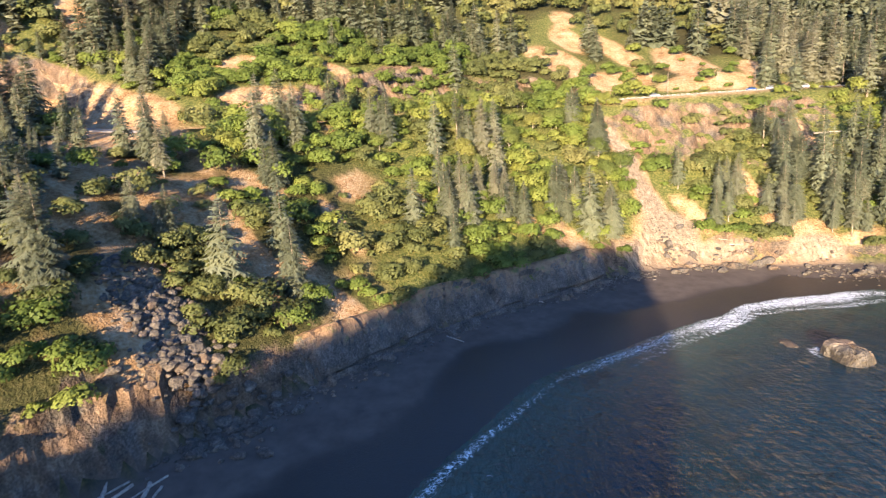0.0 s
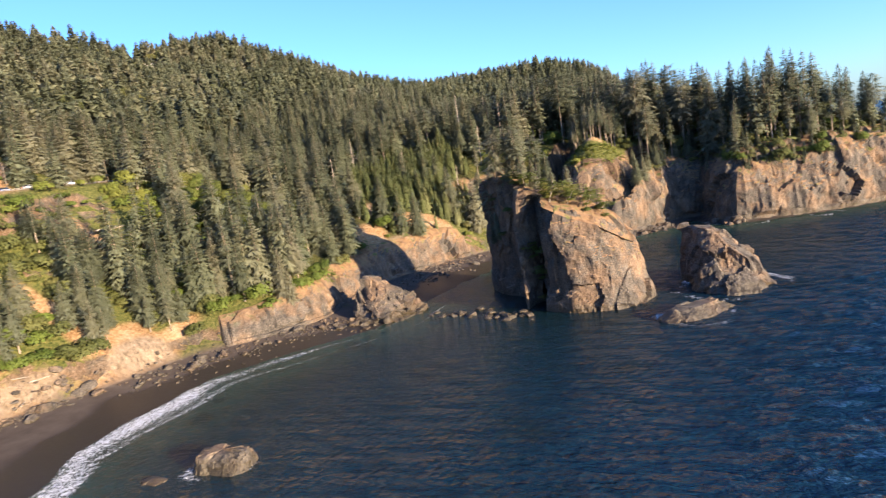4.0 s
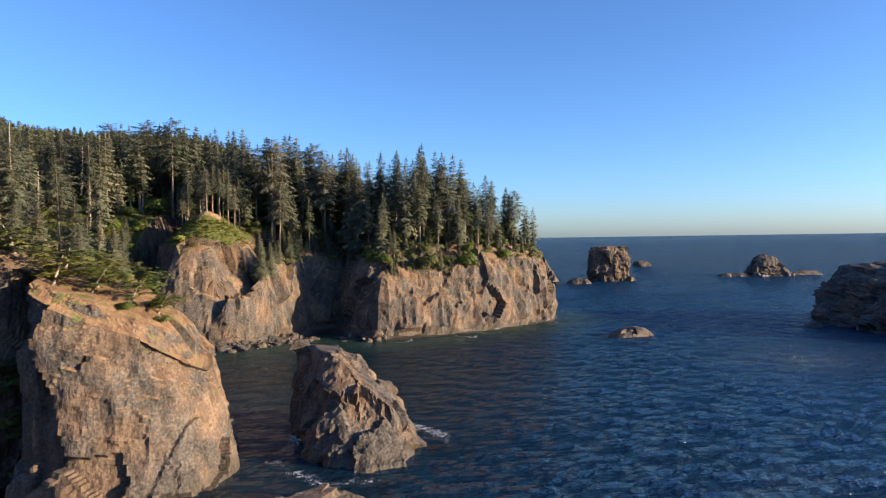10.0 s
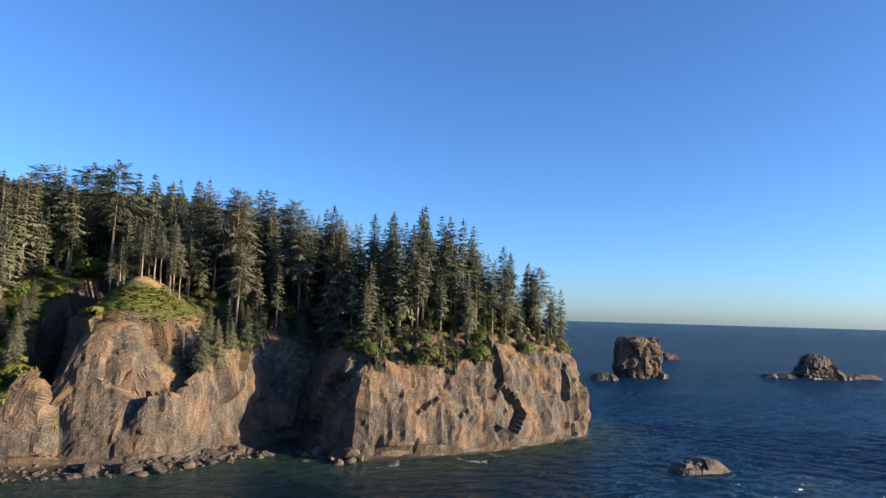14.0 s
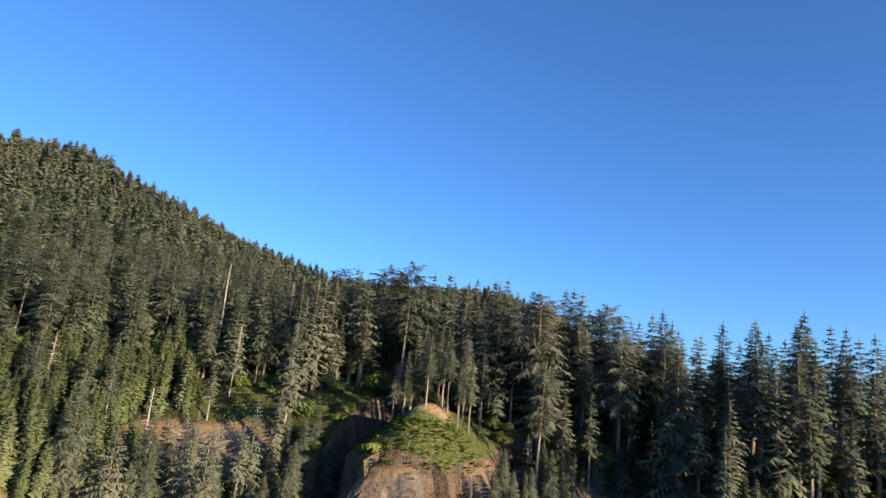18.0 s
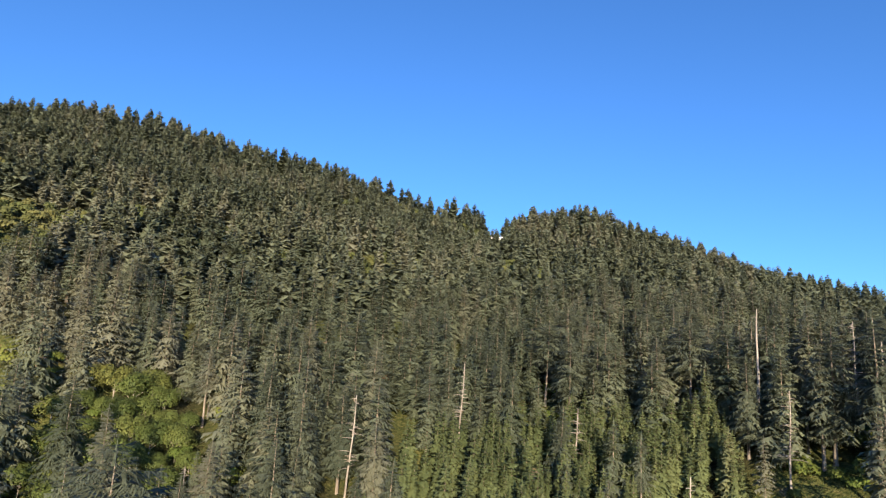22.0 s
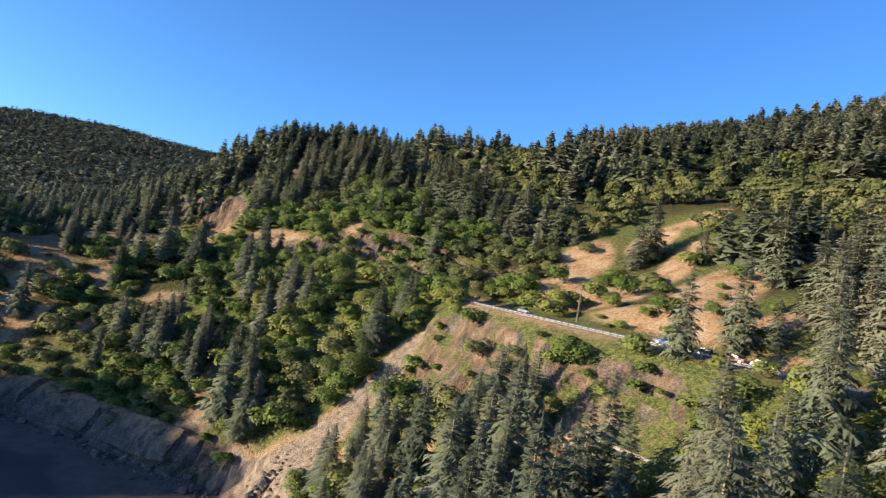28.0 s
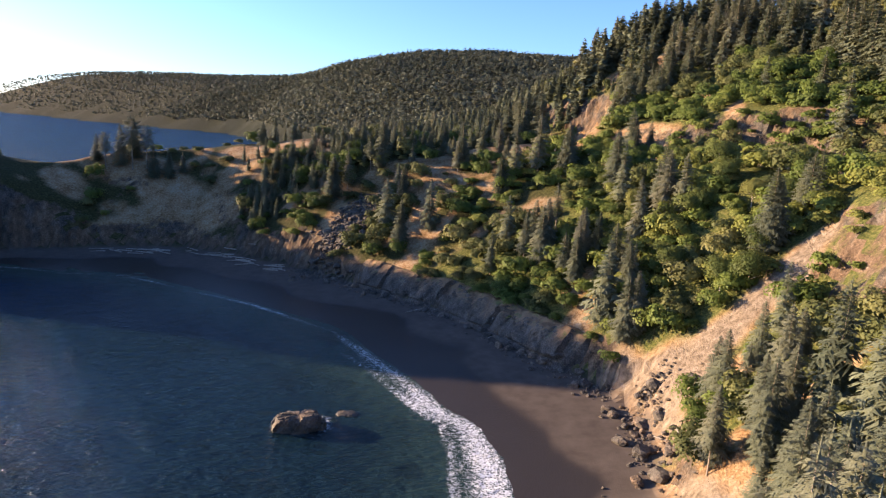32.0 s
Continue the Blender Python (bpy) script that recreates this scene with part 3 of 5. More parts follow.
sx, sy = steps(-4700, 4700, -180, 230, 1.7, 1.06), steps(-4700, 4700, -140, 420, 1.7, 1.06)
SX, SY = np.meshgrid(np.clip(sx, -4700, 4700), np.clip(sy, -4700, 4700), indexing="ij")
wx, wy = SX.ravel(), SY.ravel()
R_ = np.hypot(wx + 60, wy - 60)
bent = fbm(flat(wx, wy, 26), 2, 91) * 2.4
wave_rng = np.random.default_rng(5)
swell = np.zeros(len(wx))
for k in range(9):
    a_, len_ = radians(62 + wave_rng.normal(0, 24)), (11, 8.5, 7.2, 6.4, 5.8, 5.2, 4.8, 4.4, 4.1)[k]
    swell += np.sin((wx * math.cos(a_) + wy * math.sin(a_)) * 2 * np.pi / len_ + bent * wave_rng.uniform(0.8, 2.0) + wave_rng.uniform(0, 6.28)) * len_ * 0.016
swell = swell + 0.5 * swell**2
open_sea = 1 - 0.92 * smooth(-260, -40, coast_at(wx, wy)[0]) * smooth(330, 120, wy) * smooth(60, -30, wx)
wz = swell * open_sea * (0.8 + 0.7 * fbm(flat(wx, wy, 90), 2, 92)) * smooth(1100, 500, R_) + 19 * smooth(2600, 4850, R_)
me = mesh_from("sea", np.stack([wx, wy, wz], 1), grid_faces(*SX.shape), SEA, True)
bed = ground_at(wx, wy)
out_d, _ = coast_at(wx, wy)
give(me, "shoal", smooth(-4.5, -0.2, bed))
give(me, "calm", smooth(-260, -40, out_d) * smooth(500, 120, wy) * smooth(120, -20, wx))
near_surf = 0.24 + 0.4 * smooth(-80, -10, wy) * smooth(75, 30, wy)
breaker = np.exp(-((bed + 0.42 + fbm(flat(wx, wy, 20), 2, 15) * 0.5) / near_surf) ** 2) + 0.7 * np.exp(-((bed + 1.25 + fbm(flat(wx, wy, 34), 2, 16) * 0.8) / 0.16) ** 2)
rocks_wash = np.zeros(len(wx))
for cx, cy, ra in ((-16.5, 101, 9.5), (-10, 130, 15.5), (-89, 5, 6), (83, 255, 9), (314, 572, 24), (282, 568, 16), (352, 574, 18), (162, 545, 17), (20, 264, 6), (-10, 254, 6)):
    dd = np.hypot(wx - cx, wy - cy) + fbm(flat(wx, wy, 5), 3, 18) * 3.5
    rocks_wash = np.maximum(rocks_wash, 0.75 * np.exp(-((dd - ra) / 2.0) ** 2) * (0.5 + 1.2 * fbm(flat(wx, wy, 9), 2, 19)))
give(me, "foam", rocks_wash + breaker * (0.55 + 0.6 * fbm(flat(wx, wy, 30), 3, 17)) * (0.62 + 0.38 * smooth(-70, 0, wy)) * (wy < 120) * (wy > -200) * (R_ < 300))
sea = tagged(new("sea", me), "dark blue rippled ocean with thin white surf at the beach", "water", kind="structure")


# ---------------------------------------------------------------- sea rocks
def rock_mesh(name, height, base, top, lean=(0, 0), seed=0, material=None, peaks=None, rings=80, around=150, crag=1.0, power=1.0, depth=5.0, crag_scale=7.0, corner=3.2, warp=None):
    """A crag: rings from below the water up, base and top half-widths (x, y), displaced by ridged noise. peaks: heights over the plan."""
    s = np.linspace(0, 1, rings)
    a = np.linspace(0, 2 * np.pi, around, endpoint=False)
    S, A = np.meshgrid(s, a, indexing="ij")
    Z = -depth + (height + depth) * S
    t = np.clip(Z / height, 0, 1) ** power
    wxr = base[0] * (1 - t) + top[0] * t
    wyr = base[1] * (1 - t) + top[1] * t
    close = np.sqrt(np.clip(1 - np.clip((S - 0.86) / 0.14, 0, 1) ** 2, 0, 1))
    sq = (np.abs(np.cos(A)) ** corner + np.abs(np.sin(A)) ** corner) ** (-1 / corner)
    X = wxr * sq * close * np.cos(A) + lean[0] * t
    Y = wyr * sq * close * np.sin(A) + lean[1] * t
    if warp:
        X, Y = warp(X, Y)
    p = np.stack([X.ravel(), Y.ravel(), Z.ravel()], 1)
    o = p + seed * 37.1
    big = fbm(o / crag_scale / 2.2, 3, seed)
    rid = fbm(o * [1, 1, 0.6] / crag_scale, 4, seed + 9, True)
    fine = facets(o / (crag_scale * 0.36), seed + 20)
    block = facets(o * [1, 1, 0.75] / crag_scale, seed + 30)
    r = np.hypot(p[:, 0] - lean[0] * t.ravel(), p[:, 1] - lean[1] * t.ravel()) + 1e-6
    size = min(base)
    grow = 1 + crag * (big * 0.3 + rid * 0.1 + block * 0.2 + fine * 0.07) * min(1.0, 10.0 / size + 0.3)
    p[:, 0] = lean[0] * t.ravel() + (p[:, 0] - lean[0] * t.ravel()) * grow
    p[:, 1] = lean[1] * t.ravel() + (p[:, 1] - lean[1] * t.ravel()) * grow
    if peaks is not None:
        p[:, 2] = np.where(p[:, 2] > 0, p[:, 2] * peaks(p[:, 0], p[:, 1]), p[:, 2])
    p[:, 2] += (p[:, 2] > 0.5) * (block * 1.8 + fine * 0.7) * crag * min(1, height / 12)
    i, j = np.meshgrid(np.arange(rings - 1), np.arange(around), indexing="ij")
    k = (j + 1) % around
    f = np.stack([i * around + j, i * around + k, (i + 1) * around + k, (i + 1) * around + j], -1).reshape(-1, 4)
    return mesh_from(name, p, f, material or ROCK, False)


def loop_line(pts, n):
    """A closed smooth line through pts."""
    pts = np.asarray(pts, float)
    k = len(pts)
    u = np.arange(n) / n * k
    i = u.astype(int)
    f = (u - i)[:, None]
    a, b, c, d = (pts[(i + o) % k] for o in (-1, 0, 1, 2))
    soft = 0.5 * (2 * b + (c - a) * f + (2 * a - 5 * b + 4 * c - d) * f**2 + (3 * b - a - 3 * c + d) * f**3)
    return 0.5 * soft + 0.5 * (b + (c - b) * f)


def crag_mesh(name, base, rim, crown, seed, material, around=240, wall=60, cap=34, rough=1.0, depth=5.0, scale=7.0):
    """A crag lofted from its plan at the water (x, y) up to its rim (x, y, z); crown: heights over the top."""
    b, t = loop_line(base, around), loop_line(rim, around)
    s = np.linspace(0, 1, wall)[:, None]
    W = np.zeros((wall + cap, around, 3))
    W[:wall, :, 2] = -depth + (t[None, :, 2] + depth) * s
    k = np.clip(W[:wall, :, 2] / t[None, :, 2], 0, 1)[..., None] ** 1.15
    W[:wall, :, :2] = b[None] * (1 - k) + t[None, :, :2] * k
    mid = t[:, :2].mean(0)
    c = np.linspace(0, 1, cap + 1)[1:, None]
    W[wall:, :, :2] = t[None, :, :2] + (mid - t[None, :, :2]) * c[..., None]
    W[wall:, :, 2] = t[None, :, 2] + (crown(W[wall:, :, 0], W[wall:, :, 1]) - t[None, :, 2]) * smooth(0, 0.22, c)
    d1 = np.roll(W, -1, 1) - np.roll(W, 1, 1)
    nn = np.cross(d1, np.gradient(W, axis=0)).reshape(-1, 3)
    nn /= np.linalg.norm(nn, axis=1)[:, None] + 1e-6
    p = W.reshape(-1, 3)
    o = p + seed * 37.1
    steep = 1 - np.clip(nn[:, 2], 0, 1) ** 2
    disp = facets(o * [1, 1, 0.55] / (scale * 1.3), seed) * 2.6 + facets(o * [1, 1, 0.7] / (scale * 0.55), seed + 10) * 0.6 + facets(o / (scale * 0.24), seed + 30) * 0.28 + fbm(o * [1, 1, 0.35] / scale, 4, seed + 20, True) * 1.5 + fbm(o / 1.6, 3, seed + 40) * 0.3
    ends = np.repeat(np.r_[np.ones(wall), np.linspace(1, 0, cap)], around)
    p = p + nn * (disp * rough * (0.1 + 0.9 * steep) * np.clip(ends + 0.25, 0, 1))[:, None]
    rows = wall + cap
    i, j = np.meshgrid(np.arange(rows - 1), np.arange(around), indexing="ij")
    k = (j + 1) % around
    f = np.stack([i * around + j, i * around + k, (i + 1) * around + k, (i + 1) * around + j], -1).reshape(-1, 4)
    return mesh_from(name, p, f, material, False)


def sea_rock(name, x, y, me, label, turn=0, z=0, group=""):
    ob = new(name, me)
    ob.matrix_basis = pose(x, y, z, 0, 0, turn)
    return tagged(ob, label, "rock", group)


def ramp_peaks(ax, ay, lo, hi, a=-1.0, b=1.0):
    return lambda x, y: lo + (hi - lo) * smooth(a, b, x * ax + y * ay)


STACK_BASE = [(-93, 141), (-86.5, 132.5), (-80, 127.5), (-72, 124), (-69.8, 113), (-67.6, 109.4), (-66.4, 112), (-66.5, 125), (-63, 123), (-59.8, 108.6), (-51, 106), (-41, 108), (-35, 113), (-32.5, 122), (-34, 132), (-44, 143), (-60, 151), (-78, 151)]
STACK_RIM = [(-91, 141, 40), (-85.5, 134, 40), (-79.5, 130, 39), (-74, 128.5, 37), (-73, 121, 26), (-71.5, 117.5, 25), (-70.3, 120, 26), (-69, 129, 36), (-65, 127, 34), (-60.5, 114, 31.5), (-52, 113, 27.5), (-43.5, 114.5, 24), (-38.5, 118, 20), (-36, 124, 17), (-38, 131, 18), (-46, 139, 24), (-60, 146, 32), (-77, 147, 39)]


def stack_top(x, y):
    return np.interp(x, (-90, -80, -70, -62, -52, -44, -37), (42, 41, 37, 33, 29.5, 25.5, 18))


sea_rock("sea_crag", 0, 0, crag_mesh("sea_crag", STACK_BASE, STACK_RIM, stack_top, 3, ROCK_TOP, around=330, wall=76, rough=0.75), "massive brown sea crag with a grassy, tree-topped crown")
sea_rock("pointed_sea_rock", 0, 0, crag_mesh("pointed_sea_rock", [(-25, 148), (-21.5, 134), (-16.5, 123.5), (-9, 120.5), (-1.5, 124.5), (0.5, 133), (-3, 143), (-13, 151)],
         [(-24, 148, 16.5), (-20.5, 140, 16.5), (-15, 136, 15), (-9, 130.5, 8), (-3.5, 128.5, 3.5), (-2.5, 133, 3.5), (-6, 141, 7), (-13.5, 147, 15)],
         lambda x, y: np.interp(x, (-24, -16, -12, -8, 0), (17.5, 16.5, 12.5, 10, 4.5)), 5, ROCK, around=160, wall=40, cap=28, rough=0.95, scale=4.5), "jagged pointed brown rock rising from the water")
sea_rock("flat_sea_rock", 0, 0, crag_mesh("flat_sea_rock", [(-25.5, 99.5), (-23.5, 94), (-17, 94.5), (-11.5, 102), (-8.5, 109), (-13, 110.5), (-20, 105)],
         [(-22.5, 99.5, 2.4), (-21.5, 97, 2.2), (-17, 97.5, 2.0), (-13, 103, 1.8), (-10.5, 107.5, 1.4), (-13.5, 108, 2.2), (-19, 103, 2.8)],
         lambda x, y: 2.6 + 0.04 * (x + 17), 8, ROCK, around=110, wall=22, cap=22, rough=0.45, depth=3, scale=3.2), "low flat brown rock awash in surf")
sea_rock("bay_rock", -89, 5, rock_mesh("bay_rock", 3.5, (5.6, 3.6), (4.0, 2.4), (0, 0), 12, ROCK, rings=22, depth=3, crag_scale=4), "rounded brown rock standing in the bay", 15)
sea_rock("bay_rock_awash", -99, -3, rock_mesh("bay_rock_awash", 0.55, (2.6, 1.6), (1.6, 0.8), (0, 0), 14, ROCK, rings=12, depth=2, crag_scale=3), "small dark rock awash near the bay rock")
sea_rock("notch_rock", -119, 107, rock_mesh("notch_rock", 14, (11, 10), (5, 5), (-3, 2), 17, ROCK, ramp_peaks(-0.09, 0.0, 0.4, 1.0)), "grey-tan crag at the back of the rocky shore")
sea_rock("tall_sea_rock", 161, 545, rock_mesh("tall_sea_rock", 29, (17, 14), (13, 11), (0, 0), 21, ROCK_TOP), "tall flat-topped pale rock far offshore")
sea_rock("leaning_sea_stack", 101, 546, rock_mesh("leaning_sea_stack", 27, (13, 12), (5, 6), (-4, 0), 23, ROCK), "steep tapering sea stack behind the headland")
sea_rock("low_sea_rock", 128, 512, rock_mesh("low_sea_rock", 5, (9, 6), (4, 3), (0, 0), 25, ROCK, rings=20), "low dark rock beside a sea stack")
sea_rock("small_sea_rock", 267, 762, rock_mesh("small_sea_rock", 7, (10, 8), (6, 5), (0, 0), 27, ROCK, rings=20), "small distant rock in open water")
sea_rock("dark_sea_rock", 83, 255, rock_mesh("dark_sea_rock", 3.2, (9, 5), (4, 2.5), (0, 0), 29, ROCK, rings=20, depth=3), "low black rock awash off the headland", 10)
sea_rock("peaked_sea_rock", 314, 572, rock_mesh("peaked_sea_rock", 19, (19, 14), (4, 4), (-3, 0), 31, ROCK), "dark peaked rock with low reefs beside it")
sea_rock("reef", 282, 568, rock_mesh("reef", 3, (14, 6), (7, 3), (0, 0), 33, ROCK, rings=16, depth=3), "low dark reef awash")
sea_rock("reef", 352, 574, rock_mesh("reef", 4, (16, 6), (7, 3), (0, 0), 34, ROCK, rings=16, depth=3), "low dark reef awash")
sea_rock("great_sea_rock", 208, 262, rock_mesh("great_sea_rock", 27, (33, 46), (24, 30), (4, 0), 36, ROCK, ramp_peaks(0.03, 0.02, 0.75, 1.0)), "broad dark rock island offshore")
sea_rock("great_rock_outlier", 163, 268, rock_mesh("great_rock_outlier", 2, (3, 3), (1.5, 1.5), (0, 0), 38, ROCK, rings=12, depth=2), "small dark rock beside the island")


# ---------------------------------------------------------------- trees
def conifer(height, radius, whorls, per, twigs, bare=0.12, seed=0, ragged=0.3, flat_top=False, fat=1.0, droop=1.0):
    """Crown of a spruce: whorls of drooping branches, each fringed with narrow hanging twigs: vertices and triangles."""
    r = np.random.default_rng(seed)
    n = whorls * per
    w = np.repeat(np.arange(whorls), per)
    t = np.clip((w + r.uniform(-0.25, 0.25, n) + 0.3) / whorls, 0, 1)
    z = height * (bare + (0.985 - bare) * t)
    prof = (1 - t) ** 0.8 if not flat_top else (0.55 + 0.45 * np.sin(np.pi * np.minimum(1, t * 1.1))) * np.where(t < 0.86, 1, 0.6)
    L = (radius * prof * np.minimum(1.0, 0.55 + 2.2 * t) + 0.35) * r.uniform(1 - ragged, 1 + ragged * 0.7, n)
    a = np.arange(n) * (2 * np.pi / per) + w * 1.1 + r.uniform(-0.45, 0.45, n)
    rise = np.where(t > 0.6, r.uniform(0.1, 0.55, n), r.uniform(-0.12, 0.2, n))
    sag = np.where(t > 0.6, 0.2, r.uniform(0.12, 0.36, n))
    c, s = np.cos(a), np.sin(a)
    pts = []
    gap = 0.84 / twigs

    def at(u, side, drop):
        return np.stack([c * L * u - s * side, s * L * u + c * side, z + L * (rise * u - sag * u * u) - drop], 1)

    for q in range(twigs):
        for side in (-1, 1):
            u = 0.13 + gap * (q + r.uniform(0, 0.8, n))
            reach = L * (1.1 - u) * r.uniform(0.35, 0.75, n) * fat + 0.25
            hang = reach * r.uniform(0.2, 0.8, n) * droop
            fwd = np.minimum(u + r.uniform(0.05, 0.25, n), 1.08)
            half = gap * r.uniform(0.32, 0.62, n) * fat
            pts.append(np.stack([at(u - half, 0, 0), at(u + half, 0, 0), at(fwd, side * reach, hang)], 1))
    pts.append(np.stack([at(np.full(n, 0.7), -0.09 * L, 0.03 * L), at(np.full(n, 0.7), 0.09 * L, 0.03 * L), at(np.full(n, 1.12), 0, 0.04 * L)], 1))
    out = np.concatenate(pts).reshape(-1, 3)
    k = np.arange(3) * 2.1
    tip = np.stack([np.stack([np.zeros(3), np.zeros(3), np.full(3, height * 1.02)], 1), np.stack([0.2 * np.cos(k), 0.2 * np.sin(k), np.full(3, height * 0.92)], 1),
                    np.stack([0.2 * np.cos(k + 2.1), 0.2 * np.sin(k + 2.1), np.full(3, height * 0.92)], 1)], 1).reshape(-1, 3)
    out = np.concatenate([out, tip])
    return out, np.arange(len(out)).reshape(-1, 3)


def trunk(height, r0, seed=0, sides=6, rings=6):
    r = np.random.default_rng(seed)
    z = np.linspace(-1.2, height, rings)
    p = np.stack([np.cumsum(r.normal(0, 0.06, rings)), np.cumsum(r.normal(0, 0.06, rings)), z], 1)
    p[:2, :2] = 0
    return tube(p, r0 * (1 - 0.92 * np.clip(z / height, 0, 1)) * np.where(z < 0.3, 1.25, 1), sides)


def leafy(width, height, leaves, seed=0, size=0.55, lobes=7, low=0.15):
    """Crown of a shrub or broadleaf tree: small leaf clumps over several lobes."""
    r = np.random.default_rng(seed)
    cs = np.stack([r.uniform(-0.6, 0.6, lobes) * width / 2, r.uniform(-0.6, 0.6, lobes) * width / 2, height * r.uniform(low + 0.25, 0.72, lobes)], 1)
    rs = np.stack([width * r.uniform(0.2, 0.32, lobes), height * r.uniform(0.2, 0.3, lobes)], 1)
    which = r.integers(0, lobes, leaves)
    d = r.normal(size=(leaves, 3))
    d /= np.linalg.norm(d, axis=1)[:, None]
    d[:, 2] = np.where(d[:, 2] < -0.35, -d[:, 2], d[:, 2])
    p = cs[which] + d * np.stack([rs[which, 0], rs[which, 0], rs[which, 1]], 1) * r.uniform(0.75, 1.08, leaves)[:, None]
    p[:, 2] = np.maximum(p[:, 2], 0.1)
    u = np.cross(d, r.normal(size=(leaves, 3)))
    u /= np.linalg.norm(u, axis=1)[:, None]
    v = np.cross(d, u) + d * r.uniform(-0.6, 0.6, (leaves, 1))
    s = size * r.uniform(0.6, 1.35, (leaves, 1))
    out = np.stack([p - u * s, p + u * s * 0.9 - v * s * 0.3, p + v * s * 1.1], 1).reshape(-1, 3)
    return out, np.arange(len(out)).reshape(-1, 3)


def scatter(pieces, places, turns, sizes, tall):
    """Many copies of (verts, tris) joined: places (n, 3)."""
    v, f = pieces
    c, s = np.cos(turns), np.sin(turns)
    x = (v[None, :, 0] * c[:, None] - v[None, :, 1] * s[:, None]) * sizes[:, None] + places[:, None, 0]
    y = (v[None, :, 0] * s[:, None] + v[None, :, 1] * c[:, None]) * sizes[:, None] + places[:, None, 1]
    z = v[None, :, 2] * (sizes * tall)[:, None] + places[:, None, 2]
    return np.stack([x, y, z], -1).reshape(-1, 3), (f[None] + (np.arange(len(places)) * len(v))[:, None, None]).reshape(-1, f.shape[1])


# ---------------------------------------------------------------- forest
def jitter(x0, x1, y0, y1, gap, seed):
    r = np.random.default_rng(seed)
    x, y = np.meshgrid(np.arange(x0, x1, gap), np.arange(y0, y1, gap), indexing="ij")
    return x.ravel() + r.uniform(-.45, .45, x.size) * gap, y.ravel() + r.uniform(-.45, .45, x.size) * gap


def slope_at(x, y):
    return np.hypot(ground_at(x + 1.5, y) - ground_at(x - 1.5, y), ground_at(x, y + 1.5) - ground_at(x, y - 1.5)) / 3


def woods(x, y):
    """Share of conifers in the cover: dense on the north slope, the headland and the ridges, thin above the bay."""
    bay = smooth(-300, -262, x) * smooth(62, 22, y) * smooth(-215, -165, y)
    return 1 - 0.92 * bay


def tall_at(x, y):
    """Usual height of a conifer there."""
    return 26 + 11 * smooth(75, 20, np.hypot(x + 105, (y - 312) * 0.7)) + 9 * smooth(75, 25, np.hypot(x + 25, (y - 315) * 1.2)) - 3 * smooth(0, 40, x) + 3 * smooth(-350, -600, x) - 11 * smooth(-150, -185, y) * smooth(-170, -130, x)


r = np.random.default_rng(3)
x, y = jitter(-300, 70, -245, 420, 4.4, 1)
d, _ = coast_at(x, y)
h = ground_at(x, y)
op = open_at(x, y)
rd, _ = road_at(x, y)
sl = slope_at(x, y)
ok = (d > 4) & (h > 5) & (rd > 7.5) & (sl < 1.9)
grove = ((x + 205) / 27) ** 2 + ((y - 124) / 20) ** 2 < 1
con = ok & (op < 0.35) & (r.random(len(x)) < woods(x, y) * np.where(woods(x, y) > 0.7, 0.36, 0.25) * np.where(grove, 0.15, 1)) & (d > 7)
con &= ~((x > -118) & (x < -58) & (y > 225) & (y < 283))
con &= ~((x > -236) & (x < -203) & (y > 22) & (y < 96) & (r.random(len(x)) < 0.8))
con &= ~((x > -10) & (y < -140)) & (np.hypot(x + 209, (y - 70) * 0.7) > 10)
con &= (woods(x, y) > 0.6) | (fbm(flat(x, y, 22), 2, 55) > 0.05)
knoll = np.hypot(x + 84, np.where(y < 267, y - 267, (y - 267) * 0.6)) < 17
young = ((x + 170) / 26) ** 2 + ((y - 222) / 46) ** 2 < 1
above = (x > -350) & (x < -243) & (y > -30) & (y < 66)
con &= ~(above & (r.random(len(x)) < 0.8))
con &= ~knoll & ~(young & (r.random(len(x)) < 0.75))
near = con & (x > -235) & (x < 70) & (y > 95) & (y < 322) & (r.random(len(x)) < np.where((d < 75) | (y > 235), 0.62, 0.2))
idx = np.flatnonzero(near)
r.shuffle(idx)
idx = idx[:110]
near[:] = False
near[idx] = True
CON_NEAR = np.stack([x, y, h], 1)[near]
CON_MID = np.stack([x, y, h], 1)[con & ~near]
bush = ok & ~con & ~(above & (r.random(len(x)) < 0.5)) & ~knoll & ~young & (((x + 205) * 0.95 + (y - 4) * -0.3 > 26) | (np.abs((x + 200) * 0.3 + (y - 8) * 0.95) > 4.5)) & (op < 0.75) & (r.random(len(x)) < 0.85 - 0.6 * op) & ((woods(x, y) < 0.7) | ((x > -242) & (y < 105)) | ((x > -150) & (y > 215) & (r.random(len(x)) < 0.7)) | (r.random(len(x)) < np.where(d < 22, 0.6, 0.12)))
bush |= ok & above & ~con & (r.random(len(x)) < 0.1)
bush &= ~((x > -45) & (y < -150) & (r.random(len(x)) < 0.85))
bush &= ~((rd < 16) & (x > -250) & (y > -20) & (y < 100) & (r.random(len(x)) < np.where(rd < 11, 0.92, 0.5)))
bush &= ~((y < -108) & (x > -190) & (fbm(flat(x, y, 16), 3, 57) > -0.02) & (r.random(len(x)) < 0.75))
bush &= np.hypot(x + 211, (y - 70) * 0.7) > 9
BUSH = np.stack([x, y, h], 1)[bush]

